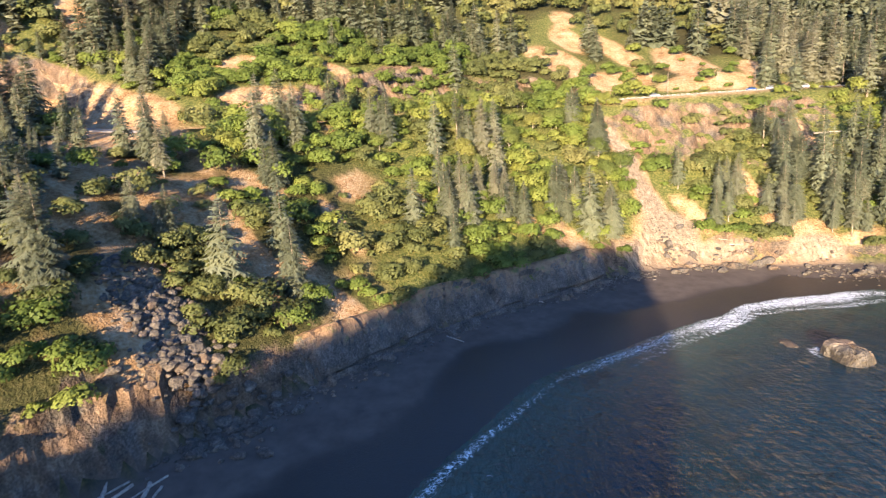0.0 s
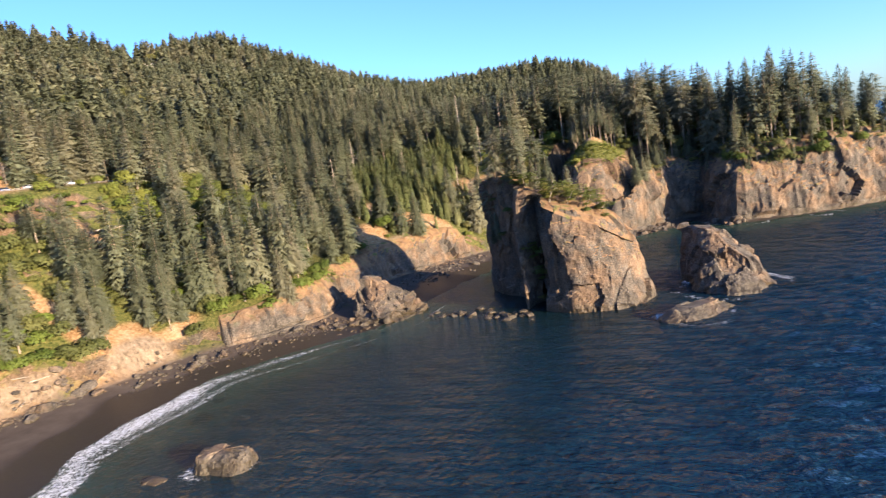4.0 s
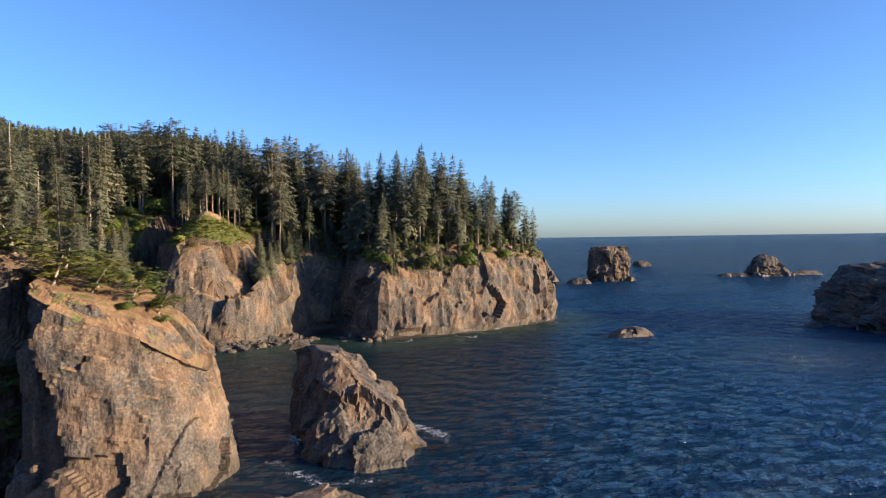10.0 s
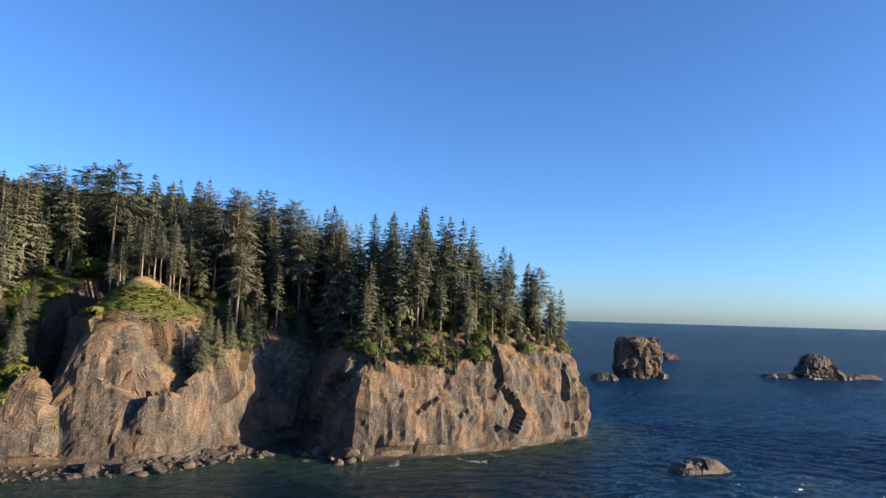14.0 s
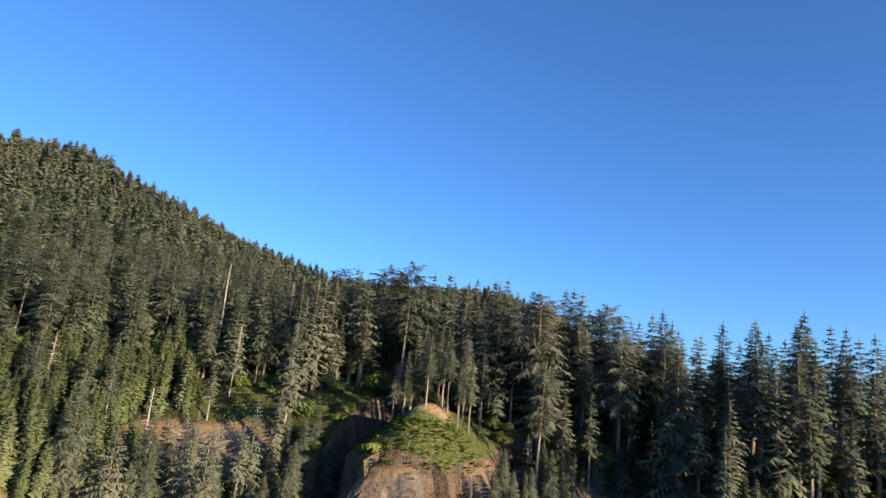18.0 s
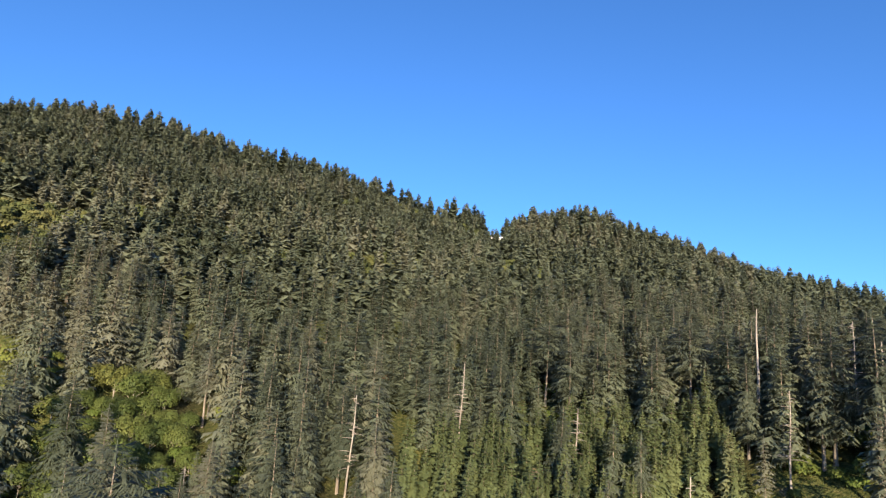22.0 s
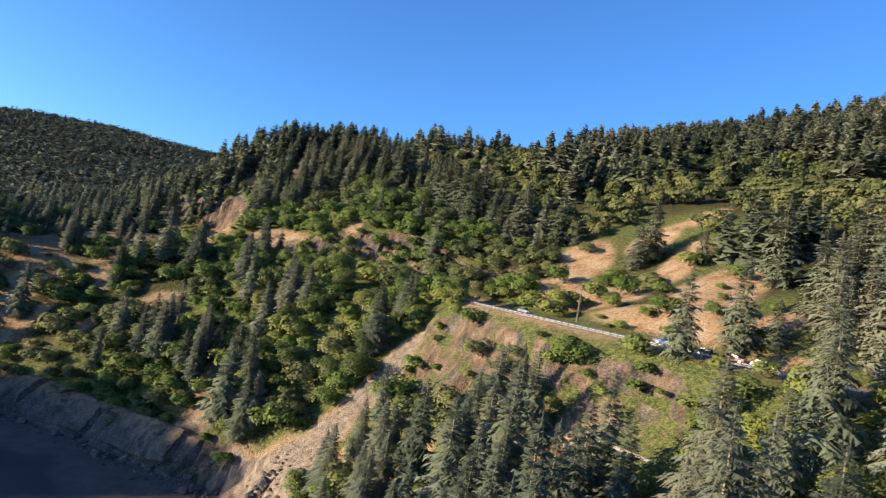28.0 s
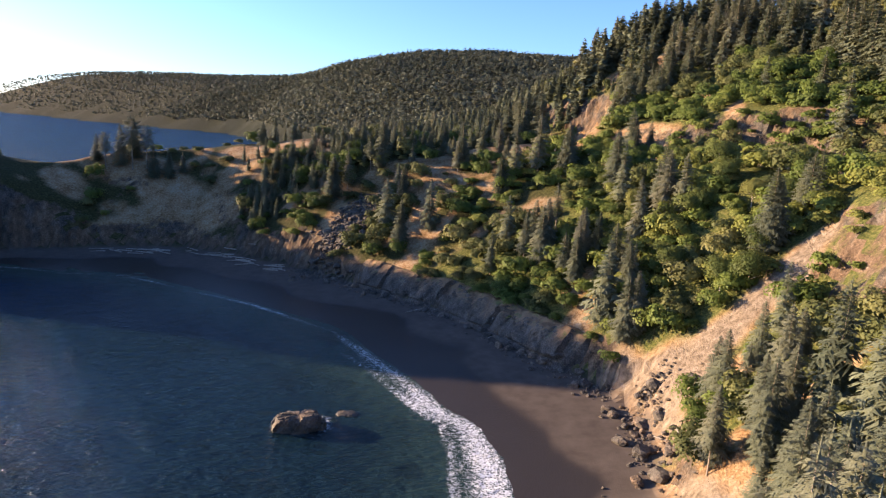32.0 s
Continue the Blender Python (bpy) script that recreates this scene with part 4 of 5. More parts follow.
high = [conifer(24, 6.0, 42, 6, 8, 0.04, 11, 0.3, fat=0.95), conifer(24, 4.8, 38, 6, 8, 0.18, 12, 0.4, fat=0.95), conifer(24, 6.6, 42, 6, 8, 0.02, 13, 0.3, fat=0.95), conifer(24, 3.6, 24, 5, 9, 0.42, 14, 0.5, fat=0.9), conifer(24, 4.8, 22, 5, 11, 0.42, 15, 0.5, True, fat=0.75)]
high_trunk = [trunk(23.5, 0.38, 20 + k, 7, 8) for k in range(5)]
crown_mesh = [give_soft(mesh_from("crown", v, f, NEEDLE), v, None) for v, f in high]
trunk_mesh = [mesh_from("trunk", v, f, BARK, True) for v, f in high_trunk]
SPRUCE_LABELS = ["full dark green spruce standing on the wooded slope", "slender spruce with a bare lower trunk", "broad spruce with branches to the ground", "tall thin spruce with a long bare grey trunk", "old flat-topped spruce with ragged open branches"]


def spruce(place, kind, height, turn, lean=0.0):
    ob = new("spruce_tree")
    part("trunk", trunk_mesh[kind], ob)
    part("crown", crown_mesh[kind], ob)
    k = height / 24
    ob.matrix_basis = pose(*place, lean, 0, turn) @ Matrix.Diagonal((k * 0.97, k * 0.97, k, 1))
    return tagged(ob, SPRUCE_LABELS[kind], "tree", "spruces of the north slope and headland")


for p in CON_NEAR:
    edge = 1 if p[1] > 240 else 0
    kind = int(r.choice(5, p=[.06, .13, .05, .42, .34])) if edge else int(r.choice(5, p=[.36, .28, .26, .06, .04]))
    spruce(p - [0, 0, 0.4], kind, tall_at(p[0], p[1]) * r.uniform(0.72, 1.18), r.uniform(0, 360), r.uniform(-2, 2))

mid = [conifer(24, 5.8, 31, 5, 5, 0.04, 31, 0.35, fat=1.15, droop=0.9), conifer(24, 5.0, 29, 5, 5, 0.12, 32, 0.4, fat=1.15, droop=0.9), conifer(24, 6.4, 31, 5, 5, 0.03, 33, 0.35, fat=1.15, droop=0.9)]
mid_trunk = [trunk(22, 0.34, 40 + k, 4, 3) for k in range(3)]


def forest(name, places, shapes, heights, material, label, trunks=None, round_crown=False):
    rr = np.random.default_rng(len(places))
    pick = rr.integers(0, len(shapes), len(places))
    turn, wide = rr.uniform(0, 6.28, len(places)), rr.uniform(0.85, 1.15, len(places))
    vs, fs, ms, ts, rs, n = [], [], [], [], [], 0
    tone_ = np.clip(0.5 + 1.1 * fbm(flat(places[:, 0], places[:, 1], 45), 3, 130) + rr.uniform(-0.35, 0.35, len(places)), 0, 1)
    for k in range(len(shapes)):
        m = pick == k
        if not m.any():
            continue
        hh = heights[m] / 24
        for q, shape in enumerate([shapes[k]] + ([trunks[k]] if trunks else [])):
            v, f = scatter((shape[0], tris(shape[1])), places[m] - [0, 0, 0.4], turn[m], hh * wide[m], 1 / wide[m])
            vs.append(v), fs.append(f + n), ms.append(np.full(len(f), q)), ts.append(np.repeat(tone_[m], len(shape[0])))
            rs.append(v - np.repeat(places[m], len(shape[0]), 0))
            n += len(v)
    me = mesh_from(name, np.concatenate(vs), np.concatenate(fs), [material, BARK], False, np.concatenate(ms))
    give(me, "tone", np.concatenate(ts))
    give_soft(me, np.concatenate(rs), 1.2 if round_crown else None)
    return tagged(new(name, me), label, "trees", kind="stuff")


xg, yg = [], []
for gx_, gy_, gr in GROVES:
    n_ = max(3, int(gr * gr / 9))
    a_, q_ = r.uniform(0, 6.28, n_), gr * np.sqrt(r.random(n_))
    xg.append(gx_ + q_ * np.cos(a_)), yg.append(gy_ + q_ * np.sin(a_))
for px_, py_ in zip(np.concatenate(xg), np.concatenate(yg)):
    ob = spruce((px_, py_, float(ground_at(np.array([px_]), np.array([py_]))[0]) - 0.4), int(r.choice(5, p=[.34, .28, .26, .07, .05])), r.uniform(11, 24), r.uniform(0, 360), r.uniform(-2, 2))
    ob["group"] = "spruces of the bay slope"
xy_, yy_ = jitter(-200, -140, 172, 270, 2.9, 61)
ok_ = (((xy_ + 170) / 26) ** 2 + ((yy_ - 222) / 46) ** 2 < 1.05) & (coast_at(xy_, yy_)[0] > 6) & (open_at(xy_, yy_) < 0.3) & (r.random(len(xy_)) < 0.85)
YOUNG = np.stack([xy_, yy_, ground_at(xy_, yy_)], 1)[ok_]
slim = [conifer(24, 4.2, 24, 5, 2, 0.02, 38, 0.3, fat=1.9), conifer(24, 3.6, 24, 5, 2, 0.03, 39, 0.35, fat=1.9)]
forest("young_spruces", YOUNG, slim, r.uniform(9, 18, len(YOUNG)), NEEDLE_YOUNG, "dense young light green spruces on the steep slope", [trunk(22, 0.3, 48 + k, 4, 3) for k in range(2)])
head = (CON_MID[:, 1] > 240) & (CON_MID[:, 0] > -150)
bare_mid = [conifer(24, 3.1, 18, 5, 4, 0.38, 35, 0.5, fat=1.1), conifer(24, 3.5, 19, 5, 4, 0.32, 36, 0.5, fat=1.1), conifer(24, 4.1, 25, 5, 4, 0.08, 37, 0.45, fat=1.1)]
HEAD = CON_MID[head]
forest("headland_wood", HEAD, bare_mid, tall_at(HEAD[:, 0], HEAD[:, 1]) * r.uniform(0.55, 1.1, len(HEAD)), NEEDLE_FAR, "tall thin-crowned spruces with bare trunks on the headland", [trunk(22, 0.36, 44 + k, 5, 3) for k in range(3)])
CON_MID = CON_MID[~head]
forest("spruce_forest", CON_MID, mid, tall_at(CON_MID[:, 0], CON_MID[:, 1]) * r.uniform(0.45, 1.12, len(CON_MID)), NEEDLE_FAR, "dense dark green spruce forest over the slopes", mid_trunk)

x, y = jitter(-620, -300, -420, 620, 8.6, 2)
x1, y1 = jitter(-1020, -620, -420, 700, 13.0, 5)
x, y = np.r_[x, x1], np.r_[y, y1]
x1, y1 = jitter(-560, -120, 700, 1060, 12.0, 7)
x, y = np.r_[x, x1], np.r_[y, y1]
x2, y2 = jitter(-300, -75, -560, -245, 7.0, 4)
x, y = np.r_[x, x2], np.r_[y, y2]
h = ground_at(x, y)
op, rd = open_at(x, y), road_at(x, y)[0]
d, _ = coast_at(x, y)
keep = (op < 0.4) & (rd > 8) & (d > 8) & (r.random(len(x)) < np.where(x > -800, 0.95, 0.75))
keep &= ~((x > -350) & (y > -30) & (y < 60) & (r.random(len(x)) < 0.4))
leafy_spot = ((fbm(flat(x, y, 40), 3, 103) > np.where((x > -440) & (y > -260) & (y < 75), -0.05, 9)) | (fbm(flat(x, y, 55), 3, 101) > 0.22) | (np.hypot((x + 605) / 1.6, y - 305) < 42)) & keep
far_con = keep & ~leafy_spot
low = [conifer(24, 5.8, 20, 4, 1, 0.02, 51, 0.3, fat=2.0, droop=1.4), conifer(24, 5.0, 20, 4, 1, 0.02, 52, 0.35, fat=2.0, droop=1.4), conifer(24, 6.4, 19, 4, 1, 0.02, 53, 0.3, fat=2.0, droop=1.4)]
P_FAR = np.stack([x, y, h], 1)[far_con]
forest("ridge_forest", P_FAR, low, r.uniform(15, 27, len(P_FAR)) * np.where(P_FAR[:, 0] < -620, 1.35, 1.0) * np.where((P_FAR[:, 1] < -245) & (P_FAR[:, 0] > -210), 0.6, 1.0), NEEDLE_FAR, "distant spruce forest covering the ridges")

# out-of-view wood: tree heights are solved from the shadow wanted on the bay
xs_, ys_ = jitter(108, 200, -235, -96, 5.5, 62)
ok_ = (ground_at(xs_, ys_) > 18) & (ys_ + 0.27 * (xs_ - 130) < -100) & ((xs_ > 126) | (ys_ > -195)) & (coast_at(xs_, ys_)[0] > 5)
POINT = np.stack([xs_, ys_, ground_at(xs_, ys_)], 1)[ok_]
back = np.full(len(POINT), -110.0)
for _ in range(3):
    back = np.interp(POINT[:, 1] + 0.27 * (POINT[:, 0] - back), (-150, -110, -60, -35), (-60, -100, -143, -160))
shade = np.interp(POINT[:, 1] + 0.27 * (POINT[:, 0] - back), (-150, -112, -95, -60, -35), (12, 13, 21, 24, 14))
POINT_TALL = np.clip(shade + (POINT[:, 0] - back) / 0.965 * math.tan(SUN_ELEV) - POINT[:, 2], 4, 38) * r.uniform(0.85, 1.08, len(POINT))
forest("southern_point_wood", POINT, mid, POINT_TALL, NEEDLE_FAR, "dense out-of-view spruces on the southern point, sized to shade the bay", mid_trunk)

xs_, ys_ = jitter(-105, -18, -225, -160, 4.6, 65)
ok_ = (((xs_ + 60) / 42) ** 2 + ((ys_ + 192 - 0.3 * (xs_ + 60)) / 20) ** 2 < 1) & (ground_at(xs_, ys_) > 14) & (r.random(len(xs_)) < 0.7)
SOUTH_GROVE = np.stack([xs_, ys_, ground_at(xs_, ys_)], 1)[ok_]
forest("southern_grove", SOUTH_GROVE, mid, r.uniform(7, 14, len(SOUTH_GROVE)), NEEDLE_FAR, "dark spruces in the hollow of the southern headland", mid_trunk)

x3, y3 = jitter(-700, 1700, -2800, -560, 16, 6)
h3 = ground_at(x3, y3)
d3, _ = coast_at(x3, y3)
keep3 = (d3 > 30) & (fbm(flat(x3, y3, 260), 3, 110) > -0.4)
P_SOUTH = np.stack([x3, y3, h3], 1)[keep3]
x4, y4 = jitter(-1200, 3300, -4250, -2800, 27, 8)
d4, _ = coast_at(x4, y4)
P_SOUTH = np.concatenate([P_SOUTH, np.stack([x4, y4, ground_at(x4, y4)], 1)[d4 > 20]])
blob = [conifer(24, 9.5, 4, 4, 1, 0.02, 61, fat=2.4), conifer(24, 8, 4, 4, 1, 0.02, 63, fat=2.4), leafy(20, 15, 16, 62, 4.5)]
# haze on these hills is only in the leaf colour
forest("southern_woods", P_SOUTH, blob, r.uniform(14, 24, len(P_SOUTH)), NEEDLE_DARK, "far woods on the southern hills, leaves greyed for haze", None, True)

shrub = [leafy(6.4, 4.6, 560, 71, 0.33, 9), leafy(8.0, 6.8, 760, 72, 0.38, 13), leafy(5.4, 3.2, 400, 73, 0.3, 8)]
nb = len(BUSH)
tone = fbm(flat(BUSH[:, 0], BUSH[:, 1], 28), 3, 120)
for name, m, mat, label in (("alder_thicket", tone > -0.08, LEAF_FAR, "bright green alder and brush thicket on the slope"), ("coastal_brush", tone <= -0.08, BRUSH_FAR, "dull olive coastal brush on the slope")):
    B = BUSH[m]
    forest(name, B, shrub, 24 * r.uniform(0.55, 1.2, len(B)) * np.where(B[:, 1] < 20, 1.2, 1.0), mat, label, None, True)
tall_shrub = [leafy(8, 9, 300, 81, 0.72, 11), leafy(9, 8, 280, 82, 0.74, 10)]
P_LEAF = np.stack([x, y, h], 1)[leafy_spot]
forest("hillside_alders", P_LEAF, tall_shrub, 24 * r.uniform(0.7, 1.3, len(P_LEAF)), BRUSH_FAR, "broadleaf trees among the ridge spruces", None, True)

# ---------------------------------------------------------------- road
def smooth_line(pts, step):
    pts = np.asarray(pts, float)
    s = np.r_[0, np.cumsum(np.linalg.norm(np.diff(pts[:, :2], axis=0), axis=1))]
    u = np.arange(0, s[-1], step)
    out = np.stack([np.interp(u, s, pts[:, k]) for k in range(3)], 1)
    k = np.ones(9) / 9
    for _ in range(2):
        pad = np.concatenate([np.repeat(out[:1], 4, 0), out, np.repeat(out[-1:], 4, 0)])
        out = np.stack([np.convolve(pad[:, c], k, "valid") for c in range(3)], 1)
    return out


def ribbon(line, offsets, lift):
    t = np.gradient(line[:, :2], axis=0)
    t /= np.linalg.norm(t, axis=1)[:, None]
    nrm = np.stack([-t[:, 1], t[:, 0]], 1)
    v = np.concatenate([np.c_[line[:, :2] + nrm * o, line[:, 2] + l] for o, l in zip(offsets, lift)])
    n = len(line)
    f = np.concatenate([np.stack([np.arange(n - 1) + k * n, np.arange(1, n) + k * n, np.arange(1, n) + (k + 1) * n, np.arange(n - 1) + (k + 1) * n], 1) for k in range(len(offsets) - 1)])
    return v, f


ASPHALT = plain("worn_asphalt", (0.19, 0.185, 0.18), 0.9, 0, 0.2, 0.6)
ROAD_LINE = smooth_line(ROAD, 2.0)
v, f = ribbon(ROAD_LINE, (5.2, 4.9, -4.9, -5.2), (-0.4, 0.25, 0.25, -0.4))
tagged(new("road", mesh_from("road", v, f, ASPHALT)), "worn grey asphalt coast road cut into the slope", "road", kind="structure")


# ---------------------------------------------------------------- boulders
def boulder(seed, rough=0.35):
    r_ = np.random.default_rng(seed)
    bm = bmesh.new()
    bmesh.ops.create_icosphere(bm, subdivisions=2, radius=1.0)
    p = np.array([v.co[:] for v in bm.verts])
    f = np.array([[v.index for v in q.verts] for q in bm.faces])
    bm.free()
    planes = r_.normal(size=(13, 3))
    planes /= np.linalg.norm(planes, axis=1)[:, None]
    cut = r_.uniform(0.62, 0.95, 13)
    for n_, c_ in zip(planes, cut):
        over = np.maximum(p @ n_ - c_, 0)
        p -= over[:, None] * n_
    p *= 1 + rough * 0.3 * vnoise(p * 2.2 + seed * 9.1, seed)[:, None]
    return p * r_.uniform((1.0, 0.75, 0.55), (1.25, 1.0, 0.8)), f


BOULDERS = [boulder(200 + k) for k in range(7)]
BOULDER_GREY = [mesh_from("boulder", v, f, ROCK_GREY) for v, f in BOULDERS]
BOULDER_BROWN = [mesh_from("boulder", v, f, ROCK) for v, f in BOULDERS]


def put_boulder(x, y, size, kind, meshes, label, z=None, sink=0.25, group="boulders along the shore"):
    ob = new("boulder", meshes[kind % len(meshes)])
    gz = float(ground_at(np.array([x]), np.array([y]))[0]) if z is None else z
    ob.matrix_basis = pose(x, y, gz + size * (0.45 - sink), r.uniform(-14, 14), r.uniform(-14, 14), r.uniform(0, 360)) @ Matrix.Diagonal((size, size, size, 1))
    return tagged(ob, label, "rock", group)


def along(line, n, spread, seed):
    rr = np.random.default_rng(seed)
    line = np.asarray(line, float)
    s = np.r_[0, np.cumsum(np.hypot(*np.diff(line, axis=0).T))]
    u = rr.uniform(0, s[-1], n)
    q = np.stack([np.interp(u, s, line[:, k]) for k in (0, 1)], 1)
    return q + rr.normal(0, 1, (n, 2)) * spread


BAY_FOOT = [(-56, -140), (-90, -113), (-115, -91), (-141, -56), (-156, -33), (-166, -14)]
SHORE = [(-158, 34), (-150, 60), (-140, 82), (-122, 96), (-100, 102), (-82, 108)]
COVE = [(-132, 150), (-128, 190), (-115, 218), (-100, 222)]
KNOLL_FOOT = [(-122, 217), (-104, 221), (-88, 231), (-68, 236), (-52, 255), (-30, 262), (-14, 252)]
for line, n, spread, lo, hi, seed, meshes, label in (
        (BAY_FOOT, 70, 2.2, 0.7, 2.2, 1, BOULDER_GREY, "angular grey boulder fallen at the cliff's foot"),
        (SHORE, 75, 3.6, 0.6, 1.9, 2, BOULDER_BROWN, "weathered brown boulder on the rocky shore"),
        (COVE, 25, 5, 0.6, 1.8, 3, BOULDER_GREY, "grey boulder lying in the cove"),
        (KNOLL_FOOT, 60, 2.6, 0.8, 2.8, 4, BOULDER_GREY, "large grey boulder at the foot of the headland"),
        ([(-168, -8), (-170, 6), (-168, 20), (-163, 30)], 26, 3.0, 0.8, 2.6, 5, BOULDER_BROWN, "tan boulder below the landslide")):
    for k, (x, y) in enumerate(along(line, n, spread, seed)):
        put_boulder(x, y, r.uniform(lo, hi) * r.uniform(0.6, 1.1), int(r.integers(0, 7)), meshes, label)
for k, (x, y) in enumerate(along([(-100, 106), (-90, 104), (-80, 105), (-72, 102), (-64, 101)], 34, 2.6, 9)):
    put_boulder(x, y, r.uniform(0.5, 1.7), int(r.integers(0, 7)), BOULDER_BROWN, "brown boulder awash at the foot of the sea crag", z=-0.15, group="boulders awash by the sea crag")
for x, y, s in ((-172, -32, 1.6), (-163, -6, 1.0), (-166, 2, 1.3), (-159, -22, 0.8), (-181, 1, 1.8)):
    put_boulder(x, y, s, int(s * 10), BOULDER_BROWN, "lone boulder on the sand", group="boulders on the beach")


def rubble(name, line, n, spread, lo, hi, seed, material, label):
    rr = np.random.default_rng(seed)
    q = along(line, n, spread, seed)
    q = np.c_[q, ground_at(q[:, 0], q[:, 1])]
    vs, fs, c = [], [], 0
    for k, (v, f) in enumerate(BOULDERS):
        m = np.arange(len(q)) % 7 == k
        a, b = scatter((v, f), q[m] + [0, 0, 0.1], rr.uniform(0, 6.28, m.sum()), rr.uniform(lo, hi, m.sum()) * rr.uniform(0.5, 1, m.sum()), np.ones(m.sum()))
        vs.append(a), fs.append(b + c)
        c += len(a)
    return tagged(new(name, mesh_from(name, np.concatenate(vs), np.concatenate(fs), material)), label, "rocks", kind="stuff")


rubble("rockfall", [(-86, -157), (-80, -148), (-72, -144), (-70, -136), (-66, -132)], 520, 4.6, 0.5, 2.1, 11, ROCK_GREY, "fan of broken grey rock fallen from the slope")
rubble("cliff_rubble", BAY_FOOT, 700, 2.6, 0.25, 0.9, 12, ROCK_GREY, "grey rubble along the cliff's foot")
rubble("shore_cobbles", SHORE, 800, 5.5, 0.2, 0.8, 13, ROCK, "brown cobbles of the rocky shore")
rubble("headland_rubble", KNOLL_FOOT, 600, 3.2, 0.3, 1.2, 14, ROCK_GREY, "dark rubble at the headland's foot")
rubble("cove_cobbles", [(-142, 140), (-138, 170), (-132, 205)], 500, 7, 0.2, 0.8, 15, ROCK_GREY, "grey cobbles of the cove")
rubble("slide_debris", [(-178, -8), (-171, -4), (-168, 8), (-165, 22)], 260, 2.6, 0.2, 0.9, 16, ROCK, "tan debris at the landslide's foot")


# ---------------------------------------------------------------- dead wood
def snag(name, x, y, height, r0, label, seed, twigs=10, lean=2.0, material=None):
    rr = np.random.default_rng(seed)
    ob = new(name)
    ob.matrix_basis = pose(x, y, float(ground_at(np.array([x]), np.array([y]))[0]) - 0.4, lean, 0, rr.uniform(0, 360))
    z = np.linspace(0, height, 9)
    p = np.stack([np.sin(z * 0.25 + seed) * 0.15, np.cos(z * 0.2) * 0.15, z], 1)
    v, f = tube(p, r0 * (1 - 0.7 * z / height), 7)
    part("trunk", mesh_from("trunk", v, f, material or BLEACHED, True), ob)
    for k in range(twigs):
        h0_ = height * rr.uniform(0.3, 0.97)
        h0, a, l = h0_, rr.uniform(0, 6.28), rr.uniform(1.2, 4.4) * (1.25 - h0_ / height)
        q = np.linspace(0, 1, 5)
        bp = np.stack([np.cos(a) * l * q, np.sin(a) * l * q, h0 + l * (0.25 * q - 0.3 * q * q)], 1)
        v, f = tube(bp, 0.11 * (1 - 0.8 * q), 4)
        part("branch", mesh_from("branch", v, f, material or BLEACHED, True), ob)
    return tagged(ob, label, "dead tree")


snag("dead_tree", -164, 273, 34, 0.5, "tall bleached broken-topped snag above the forest", 1, 5)
snag("dead_tree", -146, 292, 25, 0.6, "pale dead trunk with bare spreading branches", 2, 22)
snag("dead_tree", -156, 246, 17, 0.4, "slender grey dead tree with bare twigs", 3, 26)
snag("dead_tree", -161, 81, 22, 0.3, "bleached leaning dead trunk on the bay slope", 4, 60, 4)
for k, (x, y, hh) in enumerate(((-188, 176, 24), (-182, 232, 20), (-196, 206, 26), (-150, 268, 22), (-136, 282, 24), (-158, 300, 27), (-128, 300, 26))):
    snag("dead_tree", x, y, hh, 0.27, "tall pale dead spruce with bare side branches", 60 + k, 44)
snag("dead_tree", -190, 141, 12, 0.3, "small bare-branched dead tree among alders", 5, 18)


def log(x, y, length, radius, turn, label, seed, group="", z=None, tilt=0.0):
    rr = np.random.default_rng(seed)
    q = np.linspace(-0.5, 0.5, 9)
    p = np.stack([q * length, np.cumsum(rr.normal(0, radius * 0.25, 9)), np.zeros(9)], 1)
    v, f = tube(p, radius * (1 - 0.45 * (q + 0.5)) * rr.uniform(0.9, 1.1, 9), 8)
    n = len(v)
    v = np.concatenate([v, p[:1] - [radius * .3, 0, 0], p[-1:] + [radius * .2, 0, 0]])
    caps = [(n, (k + 1) % 8, k, k) for k in range(8)] + [(n + 1, n - 8 + k, n - 8 + (k + 1) % 8, n - 8 + (k + 1) % 8) for k in range(8)]
    t = np.concatenate([tris(f), np.array(caps)[:, :3]])
    ob = new("driftwood_log", mesh_from("driftwood_log", v, t, BLEACHED, True))
    gz = float(ground_at(np.array([x]), np.array([y]))[0]) if z is None else z
    ob.matrix_basis = pose(x, y, gz + radius * 0.5, 0, tilt, turn)
    return tagged(ob, label, "log", group)


for k in range(46):
    x, y = along([(50, -158), (15, -168), (-10, -166), (-30, -154), (-50, -140)], 1, 3.0, 300 + k)[0]
    log(x, y, r.uniform(3, 11), r.uniform(0.16, 0.42), r.uniform(-40, 40), "grey driftwood log stranded at the back of the beach", k, "driftwood at the back of the beach")
for x, y, l, t in ((-175, 14, 6, 30), (-172, 18, 5, 80), (-171, 12, 4, -40), (-140, -60, 6, 50), (-112, -86, 7, 40)):
    log(x, y, l, 0.22, t, "bleached driftwood log near the cliff's foot", int(l * 9 + t + 100), "driftwood on the sand")
log(-211, 75, 17, 0.42, 96, "long bleached fallen tree lying below the road", 91)
log(-209, 60, 5, 0.4, 60, "short bleached log on the slope below the road", 92)


# ---------------------------------------------------------------- trees of the sea stack
STACK_POINTS = np.array([v.co[:] for v in bpy.data.objects["sea_crag"].data.vertices])


def stack_height(x, y):
    near = np.hypot(STACK_POINTS[:, 0] - x, STACK_POINTS[:, 1] - y) < 1.6
    return float(np.median(STACK_POINTS[near, 2])) if near.any() else float(stack_top(x, y))


